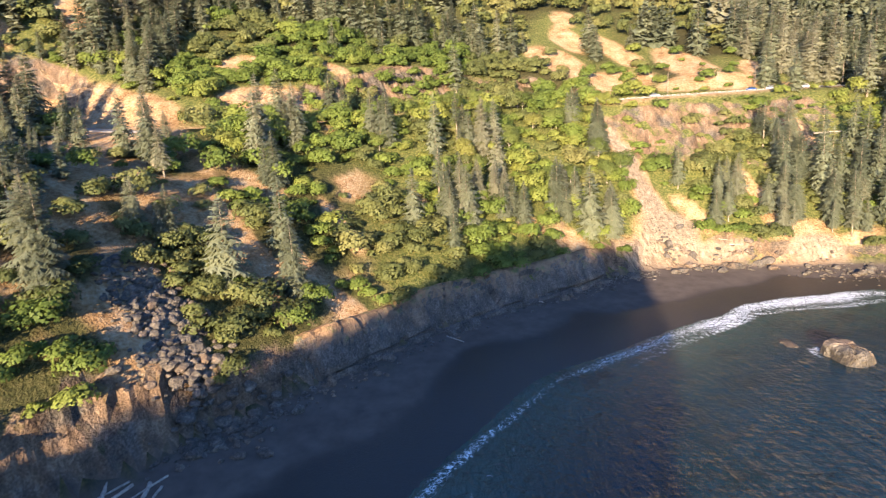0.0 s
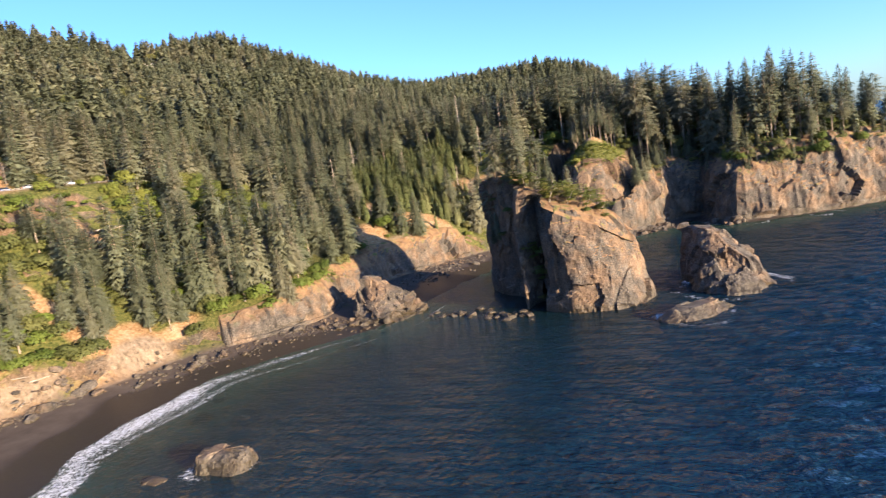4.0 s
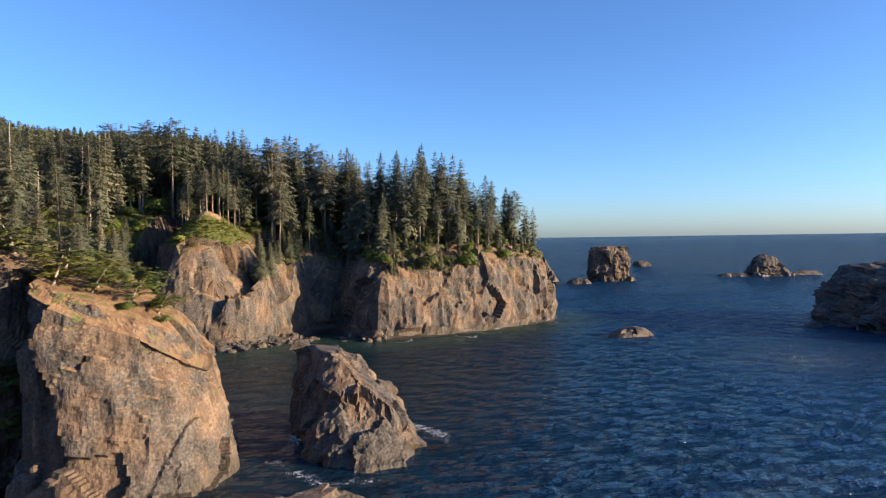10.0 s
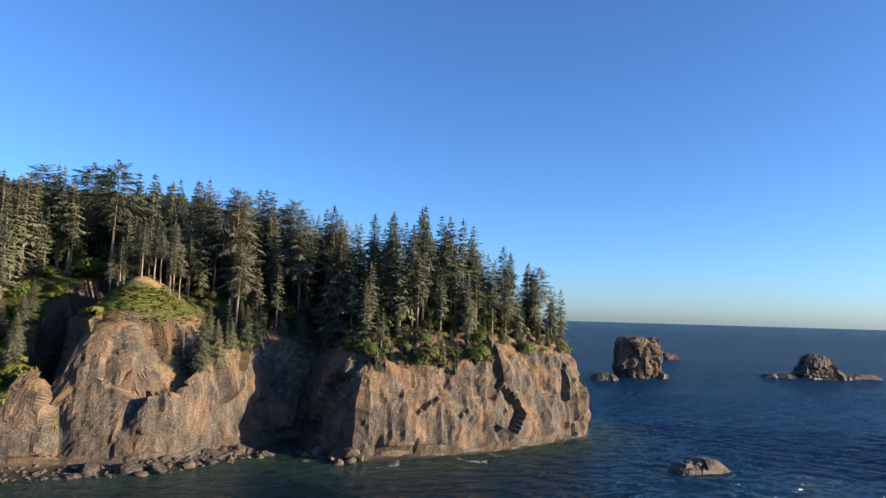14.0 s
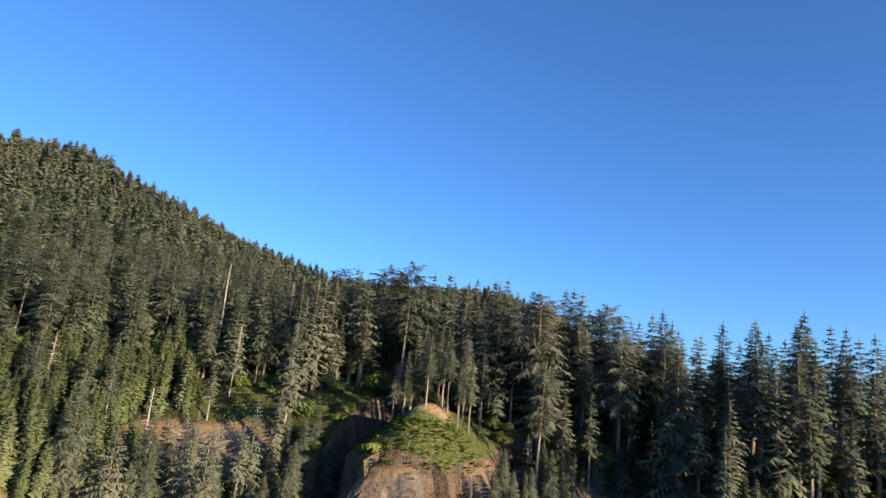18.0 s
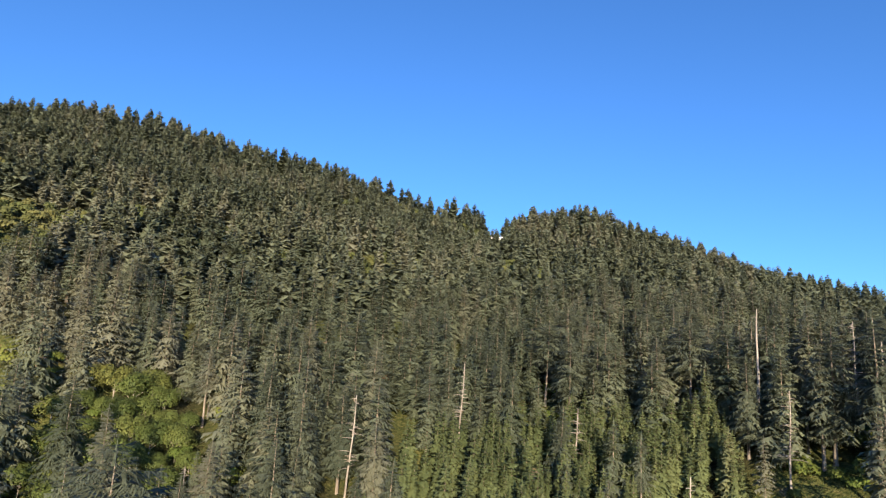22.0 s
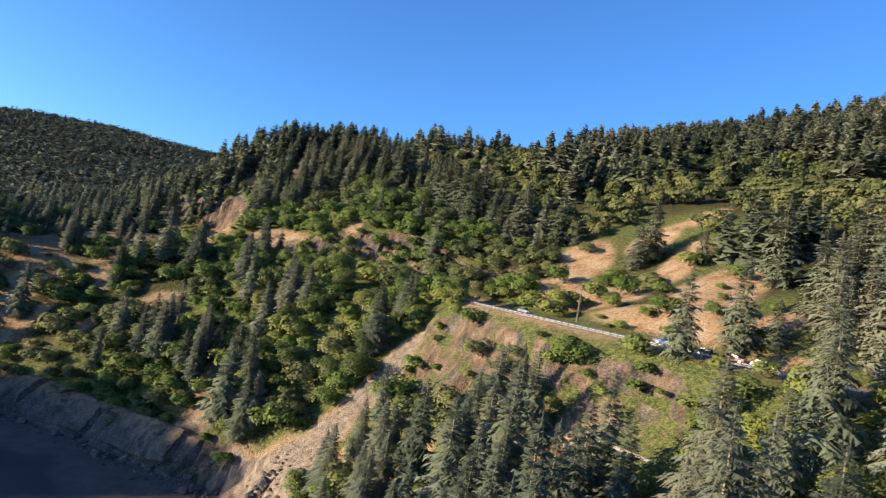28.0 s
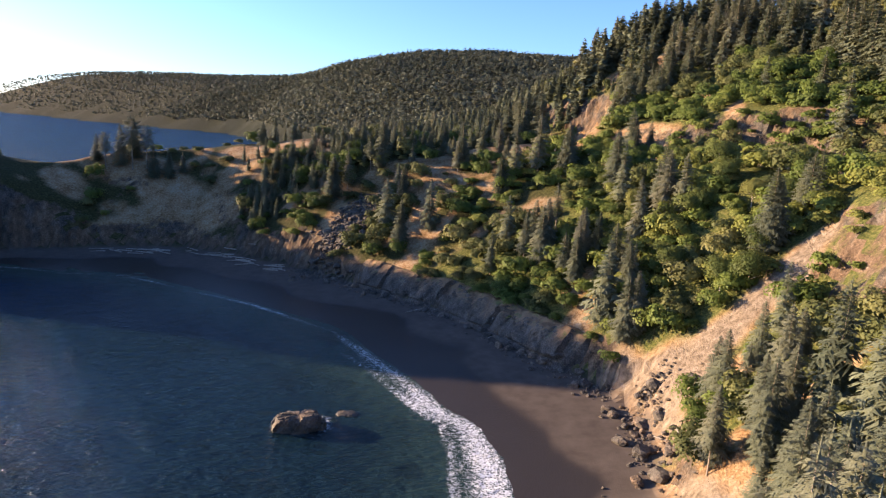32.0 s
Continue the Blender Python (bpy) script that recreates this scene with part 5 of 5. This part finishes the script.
for x, y, kind, hh, lean in ((-87, 136, 4, 24, 0), (-82, 132, 4, 25, 1), (-84, 140, 4, 19, 0), (-78, 135, 3, 20, -1), (-74, 132, 4, 20, 0), (-79, 141, 1, 17, 0), (-70, 140, 4, 18, 2), (-72, 131, 3, 16, 4), (-66, 138, 0, 14, 0), (-68, 130, 2, 11, -5), (-77, 131, 2, 10, -8), (-83, 131, 2, 10, 6), (-71, 128, 2, 9, -4), (-63, 134, 2, 9, 0), (-60, 141, 0, 11, 0), (-86, 133, 2, 11, 3)):
    spruce((x, y, stack_height(x, y) - 0.6), kind, hh, r.uniform(0, 360), lean)["group"] = "spruces on the sea crag"


def windswept(x, y, z, size, turn, label="wind-flattened bright green spruce spreading over the crag"):
    ob = new("windswept_spruce")
    part("trunk", WIND_TRUNK, ob)
    part("crown", WIND_CROWN, ob)
    ob.matrix_basis = pose(x, y, z, 0, 0, turn) @ Matrix.Diagonal((size, size, size, 1))
    return tagged(ob, label, "tree", "windswept spruces on the sea crag")


def wind_crown():
    """Flat layered boughs that stream to one side of a short leaning stem."""
    rr = np.random.default_rng(77)
    vs = []
    for k in range(11):
        a, l, z = rr.uniform(-1.3, 1.3), rr.uniform(3.5, 7.5), rr.uniform(1.4, 5.2)
        m = 70
        u = rr.uniform(0.15, 1, m)
        side = rr.normal(0, 1, m) * (0.2 + 0.9 * u) * 0.9
        q = np.stack([np.cos(a) * l * u - np.sin(a) * side, np.sin(a) * l * u + np.cos(a) * side, z + 0.7 * u - 0.5 * u * u + rr.normal(0, 0.16, m)], 1)
        b = rr.uniform(0, 6.28, m)
        for o in (0, 2.2, 4.2):
            vs.append(q + np.stack([np.cos(b + o), np.sin(b + o), rr.uniform(-0.3, 0.3, m)], 1) * rr.uniform(0.25, 0.6, (m, 1)))
    n = len(vs) // 3
    out = np.concatenate([np.stack(vs[3 * k:3 * k + 3], 1).reshape(-1, 3) for k in range(n)])
    return out, np.arange(len(out)).reshape(-1, 3)


_v, _f = wind_crown()
WIND_CROWN = give_soft(mesh_from("crown", _v, _f, LEAF), _v, 1.0)
_q = np.linspace(0, 1, 6)
_v, _f = tube(np.stack([2.6 * _q**1.5, 0.3 * np.sin(4 * _q), -0.6 + 5 * _q], 1), 0.3 * (1 - 0.7 * _q), 6)
WIND_TRUNK = mesh_from("trunk", _v, _f, BLEACHED, True)
for x, y, size, turn in ((-64, 119, 1.0, -40), (-60, 119.5, 1.15, -20), (-55, 122, 1.0, 10), (-50, 125, 0.95, -10), (-57, 128, 1.1, 30), (-46, 127, 0.75, 0), (-66, 122, 1.2, -60), (-70, 126, 1.2, -80), (-62, 126, 1.2, -30), (-52, 132, 1.0, 40)):
    windswept(x, y, stack_height(x, y) - 0.3, size, turn)


def soft_leafy(width, height, leaves, seed, size, lobes, material, low=0.15):
    v, f = leafy(width, height, leaves, seed, size, lobes, low)
    return give_soft(mesh_from("crown", v, f, material), v, height * 0.3)


def shrub_thing(name, x, y, z, shape, size, material, label, group):
    ob = new(name)
    rr = np.random.default_rng(int(abs(x * 7 + y * 13)))
    for k in range(3):
        a = rr.uniform(0, 6.28)
        q = np.linspace(0, 1, 4)
        v, f = tube(np.stack([np.cos(a) * 1.2 * q, np.sin(a) * 1.2 * q, -0.4 + 2.6 * q], 1), 0.12 * (1 - 0.6 * q), 5)
        part("stem", mesh_from("stem", v, f, BARK, True), ob)
    part("crown", shape, ob)
    ob.matrix_basis = pose(x, y, z, 0, 0, rr.uniform(0, 360)) @ Matrix.Diagonal((size, size, size * 0.9, 1))
    return tagged(ob, label, "shrub", group)


SHRUB_MESH = [soft_leafy(5.4, 3.2, 900, 400 + k, 0.26, 11, m) for k, m in enumerate((LEAF_DULL, LEAF, LEAF_DULL))]
for x, y in ((-66, 119), (-70, 122), (-61, 124), (-64, 128), (-57, 132), (-72, 127), (-76, 124), (-47, 130), (-62, 133), (-44, 124), (-49, 121), (-80, 126), (-84, 134), (-78, 132)):
    shrub_thing("crag_shrub", x, y, stack_height(x, y) - 0.5, SHRUB_MESH[int(abs(x)) % 3], r.uniform(0.5, 1.1), LEAF, "wind-clipped green shrub on the sea crag", "shrubs on the sea crag")

# trees at x 110 and beyond are out of view, added with the shading point
for x, y, kind, hh in ((46, -204, 4, 29), (40, -208, 4, 24), (53, -206, 2, 22), (35, -205, 2, 19), (60, -203, 4, 20), (28, -208, 2, 16), (66, -206, 2, 15), (48, -212, 0, 22), (22, -212, 0, 12), (-161, 79, 3, 27), (150, -150, 1, 16), (142, -142, 4, 15), (165, -140, 2, 17), (128, -148, 1, 14), (175, -155, 2, 16), (118, -136, 4, 13), (124, -128, 2, 14), (134, -128, 0, 15), (146, -130, 1, 16), (158, -128, 4, 14), (170, -128, 2, 16), (136, -138, 0, 15), (110, -142, 2, 11)):
    spruce((x, y, float(ground_at(np.array([x * 1.0]), np.array([y * 1.0]))[0]) - 0.4), kind, hh, r.uniform(0, 360))["group"] = "spruces on the southern point"

for x, y, hh in ((-94, 268, 17), (-92.5, 271, 19), (-88, 274, 20), (-83.5, 265.5, 18), (-80.5, 272, 20), (-76.5, 270, 16), (-75.5, 275, 18), (-86, 280, 23), (-80, 281, 22), (-91, 281, 22), (-96, 277, 20), (-84, 287, 25), (-92, 289, 26), (-76, 284, 22)):
    spruce((x, y, float(ground_at(np.array([x * 1.0]), np.array([y * 1.0]))[0]) - 0.4), 3, hh, r.uniform(0, 360), r.uniform(-3, 3))

for x, y, kind, hh in [(*q, k % 3 if k % 3 != 1 else 2, 9 + (k * 37 % 8)) for k, q in enumerate([(-118, 240), (-113, 244), (-122, 246), (-109, 249), (-117, 251), (-126, 252), (-112, 256), (-120, 258), (-106, 255), (-127, 242), (-131, 248), (-108, 262), (-115, 264), (-124, 264), (-104, 268), (-63, 262), (-60, 266), (-58, 261), (-64, 270), (-61, 257), (-66, 277), (-57, 271), (-54, 277), (-60, 275), (-63, 284), (-52, 284), (-46, 290), (-40, 293), (-33, 291), (-56, 290), (-29, 283), (-38, 298)])]:
    spruce((x, y, float(ground_at(np.array([x * 1.0]), np.array([y * 1.0]))[0]) - 0.8), kind, hh, r.uniform(0, 360), r.uniform(-3, 3))["group"] = "spruces beside the grassy knoll"

# grass and low brush of the knoll and the headland's rim
a, q = r.uniform(0, 6.28, 700), r.uniform(6.5, 21, 700)
TUFT = np.stack([-84 + q * np.cos(a) / 1.1, 267 + q * np.sin(a)], 1)
TUFT = TUFT[TUFT[:, 1] < 272]
forest("knoll_grass", np.c_[TUFT, ground_at(TUFT[:, 0], TUFT[:, 1]) + 0.3], [leafy(1.8, 0.6, 60, 91, 0.16), leafy(1.3, 0.5, 50, 92, 0.14)], 24 * r.uniform(0.6, 1.3, len(TUFT)), LEAF_FAR, "green grass and low brush round the knoll", None, True)
x, y = jitter(-60, 66, 246, 330, 2.6, 63)
d = coast_at(x, y)[0]
h = ground_at(x, y)
ok = (d > 5) & (d < 24) & (h > 22) & (slope_at(x, y) < 1.7) & (r.random(len(x)) < 0.6)
forest("headland_brush", np.stack([x, y, h], 1)[ok], [leafy(3.4, 2.2, 130, 93, 0.26), leafy(4.2, 2.0, 140, 94, 0.28)], 24 * r.uniform(0.8, 1.9, int(ok.sum())), BRUSH_FAR, "olive brush along the headland's rim", None, True)
x, y = jitter(-62, 62, 246, 335, 3.3, 64)
d = coast_at(x, y)[0]
h = ground_at(x, y)
ok = (d > 5) & (d < 30) & (h > 16) & (slope_at(x, y) < 2.2) & (r.random(len(x)) < 0.55)
forest("headland_young_spruces", np.stack([x, y, h], 1)[ok], slim, r.uniform(4, 11, int(ok.sum())), NEEDLE_DARK, "low dark spruces crowding the headland's rim and gully", [trunk(22, 0.3, 58 + k, 4, 3) for k in range(2)])


# ---------------------------------------------------------------- cliff faces
def cliff_face(name, pts, reach, seed, label, material, step=1.15, rough=1.0):
    """Rock skin over the steep ground along a line, with blocks, ledges and gullies of its own."""
    pts = np.asarray(pts, float)
    line = smooth_line(np.c_[pts, np.zeros(len(pts))], step)[:, :2]
    t = np.gradient(line, axis=0)
    t /= np.linalg.norm(t, axis=1)[:, None]
    nrm = np.stack([-t[:, 1], t[:, 0]], 1)
    q = np.linspace(-3.0, reach, int(reach / 0.4))
    P = line[:, None] + nrm[:, None] * q[None, :, None]
    Z = ground_at(P[..., 0].ravel(), P[..., 1].ravel()).reshape(P.shape[:2])
    arc = np.concatenate([np.zeros((len(line), 1)), np.cumsum(np.hypot(np.diff(Z, axis=1), np.diff(q)[None]), 1)], 1)
    m = int(np.percentile(arc[:, -1], 80) / step)
    out = np.zeros((len(line), m, 3))
    for k in range(len(line)):
        u = np.linspace(0, arc[k, -1], m)
        qq = np.interp(u, arc[k], q)
        out[k, :, :2] = line[k] + nrm[k] * qq[:, None]
        out[k, :, 2] = np.interp(u, arc[k], Z[k])
    nn = np.cross(np.gradient(out, axis=0), np.gradient(out, axis=1))
    nn /= np.linalg.norm(nn, axis=2, keepdims=True) + 1e-9
    nn *= np.sign((nn[..., :2] * -nrm[:, None]).sum(-1, keepdims=True) + nn[..., 2:] * 0.5 + 1e-6)
    p = out.reshape(-1, 3)
    v = np.tile(np.linspace(0, 1, m), len(line))
    e = np.repeat(np.linspace(0, 1, len(line)), m)
    steep = 1 - np.clip(nn.reshape(-1, 3)[:, 2], 0, 1) ** 2
    taper = smooth(0, 0.05, v) * smooth(1, 0.8, v) * smooth(0, 0.03, e) * smooth(1, 0.97, e)
    disp = facets(p / [13, 13, 17], seed) * 3.6 + facets(p / [5.5, 5.5, 8], seed + 10) * 0.9 + facets(p / [2.1, 2.1, 2.6], seed + 30) * 0.5 + fbm(p / [10, 10, 36], 3, seed + 20, True) * 3.2
    off = -1.3 * (1 - taper) + taper * (0.6 + disp * rough * (0.25 + 0.75 * steep))
    p = p + nn.reshape(-1, 3) * off[:, None]
    i, j = np.meshgrid(np.arange(len(line) - 1), np.arange(m - 1), indexing="ij")
    a = (i * m + j).ravel()
    f = np.stack([a, a + m, a + m + 1, a + 1], 1)
    return tagged(new(name, mesh_from(name, p, f, material, False)), label, "cliff", kind="structure")


cliff_face("cliff_knoll", [(-108, 238), (-102, 234), (-88, 239), (-68, 242), (-58, 252), (-55, 262)], 10.5, 500, "brown rock face below the grassy knoll", ROCK_CLIFF, 1.0, 0.6)
cliff_face("cliff_headland", [(-57, 256), (-46, 278), (-34, 286), (-27, 268), (-16, 256), (20, 270), (59, 298), (64, 318), (50, 336)], 19, 500, "brown and grey headland cliff with grassy ledges", ROCK_CLIFF, 1.15, 1.0)
cliff_face("cliff_bay", [(-84, -121), (-92, -115), (-117, -93), (-143, -58), (-157, -36), (-161, -28)], 8, 520, "grey broken cliff behind the beach", CLIFF_GREY, 0.9, 0.75)
cliff_face("cliff_north_bay", [(-157, 64), (-148, 76), (-140, 96), (-147, 118)], 9, 540, "low tan cliff above the rocky shore", ROCK_CLIFF, 1.0, 0.55)
cliff_face("cliff_cove", [(-146, 116), (-150, 130), (-152, 160), (-141, 193), (-134, 208)], 12, 580, "tan eroded bank at the back of the cove", ROCK_CLIFF, 1.1, 0.7)
cliff_face("cliff_south_point", [(190, -128), (130, -122), (96, -154), (84, -160)], 22, 560, "dark shaded cliff of the southern point", CLIFF_GREY, 1.5)


# ---------------------------------------------------------------- cars
def box(x0, x1, y0, y1, z0, z1, bevel=0.06, taper=0.0):
    bm = bmesh.new()
    bmesh.ops.create_cube(bm, size=1.0)
    for v in bm.verts:
        s = 1 - taper * (v.co.z > 0)
        v.co = ((x0 + x1) / 2 + v.co.x * (x1 - x0) * s, (y0 + y1) / 2 + v.co.y * (y1 - y0) * (1 - taper * 0.5 * (v.co.z > 0)), (z0 + z1) / 2 + v.co.z * (z1 - z0))
    if bevel:
        bmesh.ops.bevel(bm, geom=list(bm.edges), offset=bevel, segments=2, affect="EDGES")
    return bm


def bm_mesh(name, bm, mat):
    me = bpy.data.meshes.new(name)
    bm.to_mesh(me)
    bm.free()
    me.materials.append(mat)
    return me


TYRE, RIM = plain("tyre_rubber", (0.02, 0.02, 0.02), 0.9), plain("wheel_alloy", (0.45, 0.45, 0.46), 0.35, 0.9)
GLASS_DARK = plain("dark_car_glass", (0.02, 0.025, 0.03), 0.08)
LAMP_WHITE, LAMP_RED = plain("headlight_lens", (0.8, 0.8, 0.78), 0.15), plain("tail_light_lens", (0.35, 0.02, 0.02), 0.2)


def car(x, y, turn, paint, label, length=4.5):
    ob = new("car")
    L = length / 2
    part("body", bm_mesh("body", box(-L, L, -0.88, 0.88, 0.28, 0.95, 0.16), paint), ob)
    part("cabin", bm_mesh("cabin", box(-L * 0.72, L * 0.42, -0.8, 0.8, 0.9, 1.46, 0.12, 0.22), GLASS_DARK), ob, "dark tinted glass")
    part("roof", bm_mesh("roof", box(-L * 0.55, L * 0.26, -0.68, 0.68, 1.43, 1.5, 0.03), paint), ob)
    for sx in (-1, 1):
        for sy in (-1, 1):
            a = np.linspace(-0.11, 0.11, 2)
            v, f = tube(np.stack([np.zeros(2), a, np.zeros(2)], 1), np.array([0.33, 0.33]), 14)
            w = part("wheel", mesh_from("tyre", v, f, TYRE), ob, m=pose(sx * L * 0.62, sy * 0.8, 0.33))
            bm = bmesh.new()
            bmesh.ops.create_cone(bm, cap_ends=True, segments=12, radius1=0.24, radius2=0.22, depth=0.24)
            part("rim", bm_mesh("rim", bm, RIM), w, m=pose(0, 0, 0, 90))
        for sy in (-1, 1):
            part("headlight" if sx > 0 else "tail_light", bm_mesh("lamp", box(sx * L - 0.05, sx * L + 0.03, sy * 0.68 - 0.16, sy * 0.68 + 0.16, 0.62, 0.78, 0.02), LAMP_WHITE if sx > 0 else LAMP_RED), ob)
    ob.matrix_basis = pose(x, y, float(road_at(np.array([x]), np.array([y]))[1][0]) + 0.27, 0, 0, turn)
    return tagged(ob, label, "car", "cars on the coast road")


def paint(name, c):
    n = Nodes(name, 0.25)
    return n.done(c, Coat_Weight=0.6, Metallic=0.2)


car(-237.4, 68, 98, paint("black_paint", (0.02, 0.02, 0.025)), "black car parked on the road's edge")
car(-238.3, 73.6, 98, paint("dark_red_paint", (0.16, 0.02, 0.025)), "dark red car parked behind a white one", 4.7)
car(-239.2, 79.2, 98, paint("white_paint", (0.75, 0.76, 0.78)), "white car parked on the road's edge")
car(-236.4, 62, 98, paint("silver_paint", (0.45, 0.47, 0.5)), "silver car parked by the rail")
car(-240.3, 55, 278, paint("blue_paint", (0.03, 0.08, 0.25)), "blue car driving on the coast road")
car(-236, 10, 92, paint("grey_paint", (0.2, 0.21, 0.22)), "grey car in the shade of the trees")

# ---------------------------------------------------------------- rail, pole, house
WHITE_RAIL = plain("white_painted_timber", (0.42, 0.41, 0.39), 0.7)
POST_WOOD = plain("weathered_post", (0.16, 0.13, 0.10), 0.9)
rail = new("guard_rail")
rl = ROAD_LINE[(ROAD_LINE[:, 1] > -12) & (ROAD_LINE[:, 1] < 104)]
tt = np.gradient(rl[:, :2], axis=0)
tt /= np.linalg.norm(tt, axis=1)[:, None]
post_me = bm_mesh("post", box(-0.12, 0.12, -0.12, 0.12, -0.9, 0.75, 0.02), POST_WOOD)
beam_me = bm_mesh("beam", box(-0.78, 0.78, -0.07, 0.07, 0.5, 0.74, 0.03), WHITE_RAIL)
for k in range(len(rl)):
    x, y = rl[k, :2] + np.array([tt[k, 1], -tt[k, 0]]) * 5.0
    a = math.degrees(math.atan2(tt[k, 1], tt[k, 0]))
    part("post", post_me, rail, m=pose(x, y, rl[k, 2] + 0.2, 0, 0, a) @ Matrix.Diagonal((1, 1, 0.5, 1)))
    part("beam", beam_me, rail, m=pose(x + tt[k, 0], y + tt[k, 1], rl[k, 2] + 0.2, 0, 0, a) @ Matrix.Diagonal((1, 1, 0.5, 1)))
tagged(rail, "low white timber guard rail along the road's seaward edge", "guard rail")
lines = []
for sgn in (1, -1):
    v, f = ribbon(ROAD_LINE, (0.06 + sgn * 0.12, -0.06 + sgn * 0.12), (0.256, 0.256))
    lines.append((v, f))
v, f = join(lines)
tagged(new("road_marking", mesh_from("road_marking", v, f, plain("yellow_road_paint", (0.5, 0.36, 0.06), 0.8))), "double yellow centre line on the road", "marking", kind="structure")

WIRE = plain("dark_cable", (0.03, 0.03, 0.03), 0.6)
POLES = [(-247, 20), (-251, 62), (-262, 110)]
tops = []
for x, y in POLES:
    z = float(ground_at(np.array([x * 1.0]), np.array([y * 1.0]))[0])
    pole = new("utility_pole")
    v, f = tube([(0, 0, -1), (0, 0, 5), (0, 0, 10)], [0.17, 0.15, 0.11], 8)
    part("shaft", mesh_from("shaft", v, f, POST_WOOD, True), pole)
    part("crossarm", bm_mesh("crossarm", box(-1.1, 1.1, -0.06, 0.06, 9.2, 9.36, 0.02), POST_WOOD), pole)
    pole.matrix_basis = pose(x, y, z, 0, 0, 5)
    tagged(pole, "weathered wooden utility pole beside the road", "pole", "utility poles along the road")
    tops.append(np.array((x, y, z + 9.5)))
for a, b in zip(tops[:-1], tops[1:]):
    q = np.linspace(0, 1, 14)[:, None]
    v, f = tube(a + (b - a) * q - np.array([0, 0, 1.1]) * (4 * q * (1 - q)), np.full(14, 0.035), 4)
    tagged(new("power_cable", mesh_from("power_cable", v, f, WIRE)), "sagging dark cable between utility poles", "cable", "cables along the road")


def house(x, y, turn):
    ob = new("house")
    z = float(ground_at(np.array([x]), np.array([y]))[0])
    wall = plain("white_house_paint", (0.8, 0.8, 0.78), 0.7)
    part("wall", bm_mesh("wall", box(-7, 7, -4.5, 4.5, -2, 4.2, 0.04), wall), ob)
    v = np.array([(-7.6, -5.1, 4.1), (7.6, -5.1, 4.1), (7.6, 5.1, 4.1), (-7.6, 5.1, 4.1), (-7.6, 0, 7.2), (7.6, 0, 7.2), (-7.6, -5.1, 4.35), (7.6, -5.1, 4.35), (7.6, 5.1, 4.35), (-7.6, 5.1, 4.35)])
    f = np.array([(6, 7, 5), (6, 5, 4), (8, 9, 4), (8, 4, 5), (0, 1, 7), (0, 7, 6), (2, 3, 9), (2, 9, 8), (7, 8, 5), (9, 6, 4), (1, 0, 3), (1, 3, 2), (1, 2, 8), (1, 8, 7), (3, 0, 6), (3, 6, 9)])
    part("roof", mesh_from("roof", v, f, plain("pale_roof_metal", (0.7, 0.7, 0.7), 0.4)), ob)
    for k in range(4):
        w = part("window", bm_mesh("window", box(-0.7, 0.7, -0.06, 0.06, 1.2, 2.8, 0.02), wall), ob, m=pose(-4.8 + 3.2 * k, -4.53, 0))
        part("pane", bm_mesh("pane", box(-0.6, 0.6, -0.03, 0.03, 1.3, 2.7, 0), GLASS_DARK), w, m=pose(0, -0.06, 0))
    ob.matrix_basis = pose(x, y, z, 0, 0, turn) @ Matrix.Diagonal((0.8, 0.8, 0.75, 1))
    return tagged(ob, "white house with a pale roof on the wooded ridge", "house")


house(-540.0, 362.0, 65)


# ---------------------------------------------------------------- broadleaf trees
def alder_parts(seed):
    rr = np.random.default_rng(seed)
    v, f = trunk(6.5, 0.22, seed, 6, 6)
    limbs = []
    for k in range(7):
        a, l, h0 = rr.uniform(0, 6.28), rr.uniform(2.2, 3.8), rr.uniform(2.2, 5.5)
        q = np.linspace(0, 1, 5)
        limbs.append(tube(np.stack([np.cos(a) * l * q, np.sin(a) * l * q, h0 + 2.4 * q - 0.5 * q * q], 1), 0.1 * (1 - 0.75 * q), 5))
    return mesh_from("trunk", v, f, BLEACHED, True), [mesh_from("limb", a, b, BLEACHED, True) for a, b in limbs], soft_leafy(8.5, 10, 3400, seed + 9, 0.25, 17, LEAF, 0.2)


ALDERS = [alder_parts(600 + 7 * k) for k in range(4)]


def alder(x, y, kind, size, label="bright green broadleaf tree with pale stems", group="broadleaf trees below the road"):
    tk, limbs, crown = ALDERS[kind]
    ob = new("alder_tree")
    part("trunk", tk, ob)
    for me_ in limbs:
        part("limb", me_, ob)
    part("crown", crown, ob)
    ob.matrix_basis = pose(x, y, float(ground_at(np.array([x]), np.array([y]))[0]) - 0.3, 0, 0, r.uniform(0, 360)) @ Matrix.Diagonal((size, size, size, 1))
    return tagged(ob, label, "tree", group)


for k in range(34):
    a, q = k * 2.4, math.sqrt((k + 0.5) / 34)
    alder(-205 + 25 * q * math.cos(a), 124 + 18 * q * math.sin(a), k % 4, r.uniform(0.65, 1.15))
for k in range(40):
    x, y = -212 + r.uniform(-28, 28), -62 + r.uniform(-60, 60)
    if road_at(np.array([x]), np.array([y]))[0][0] > 8 and open_at(np.array([x]), np.array([y]))[0] < 0.4:
        alder(x, y, k % 4, r.uniform(0.6, 1.05), "rounded bright green broadleaf tree on the bay slope", "broadleaf trees on the bay slope")
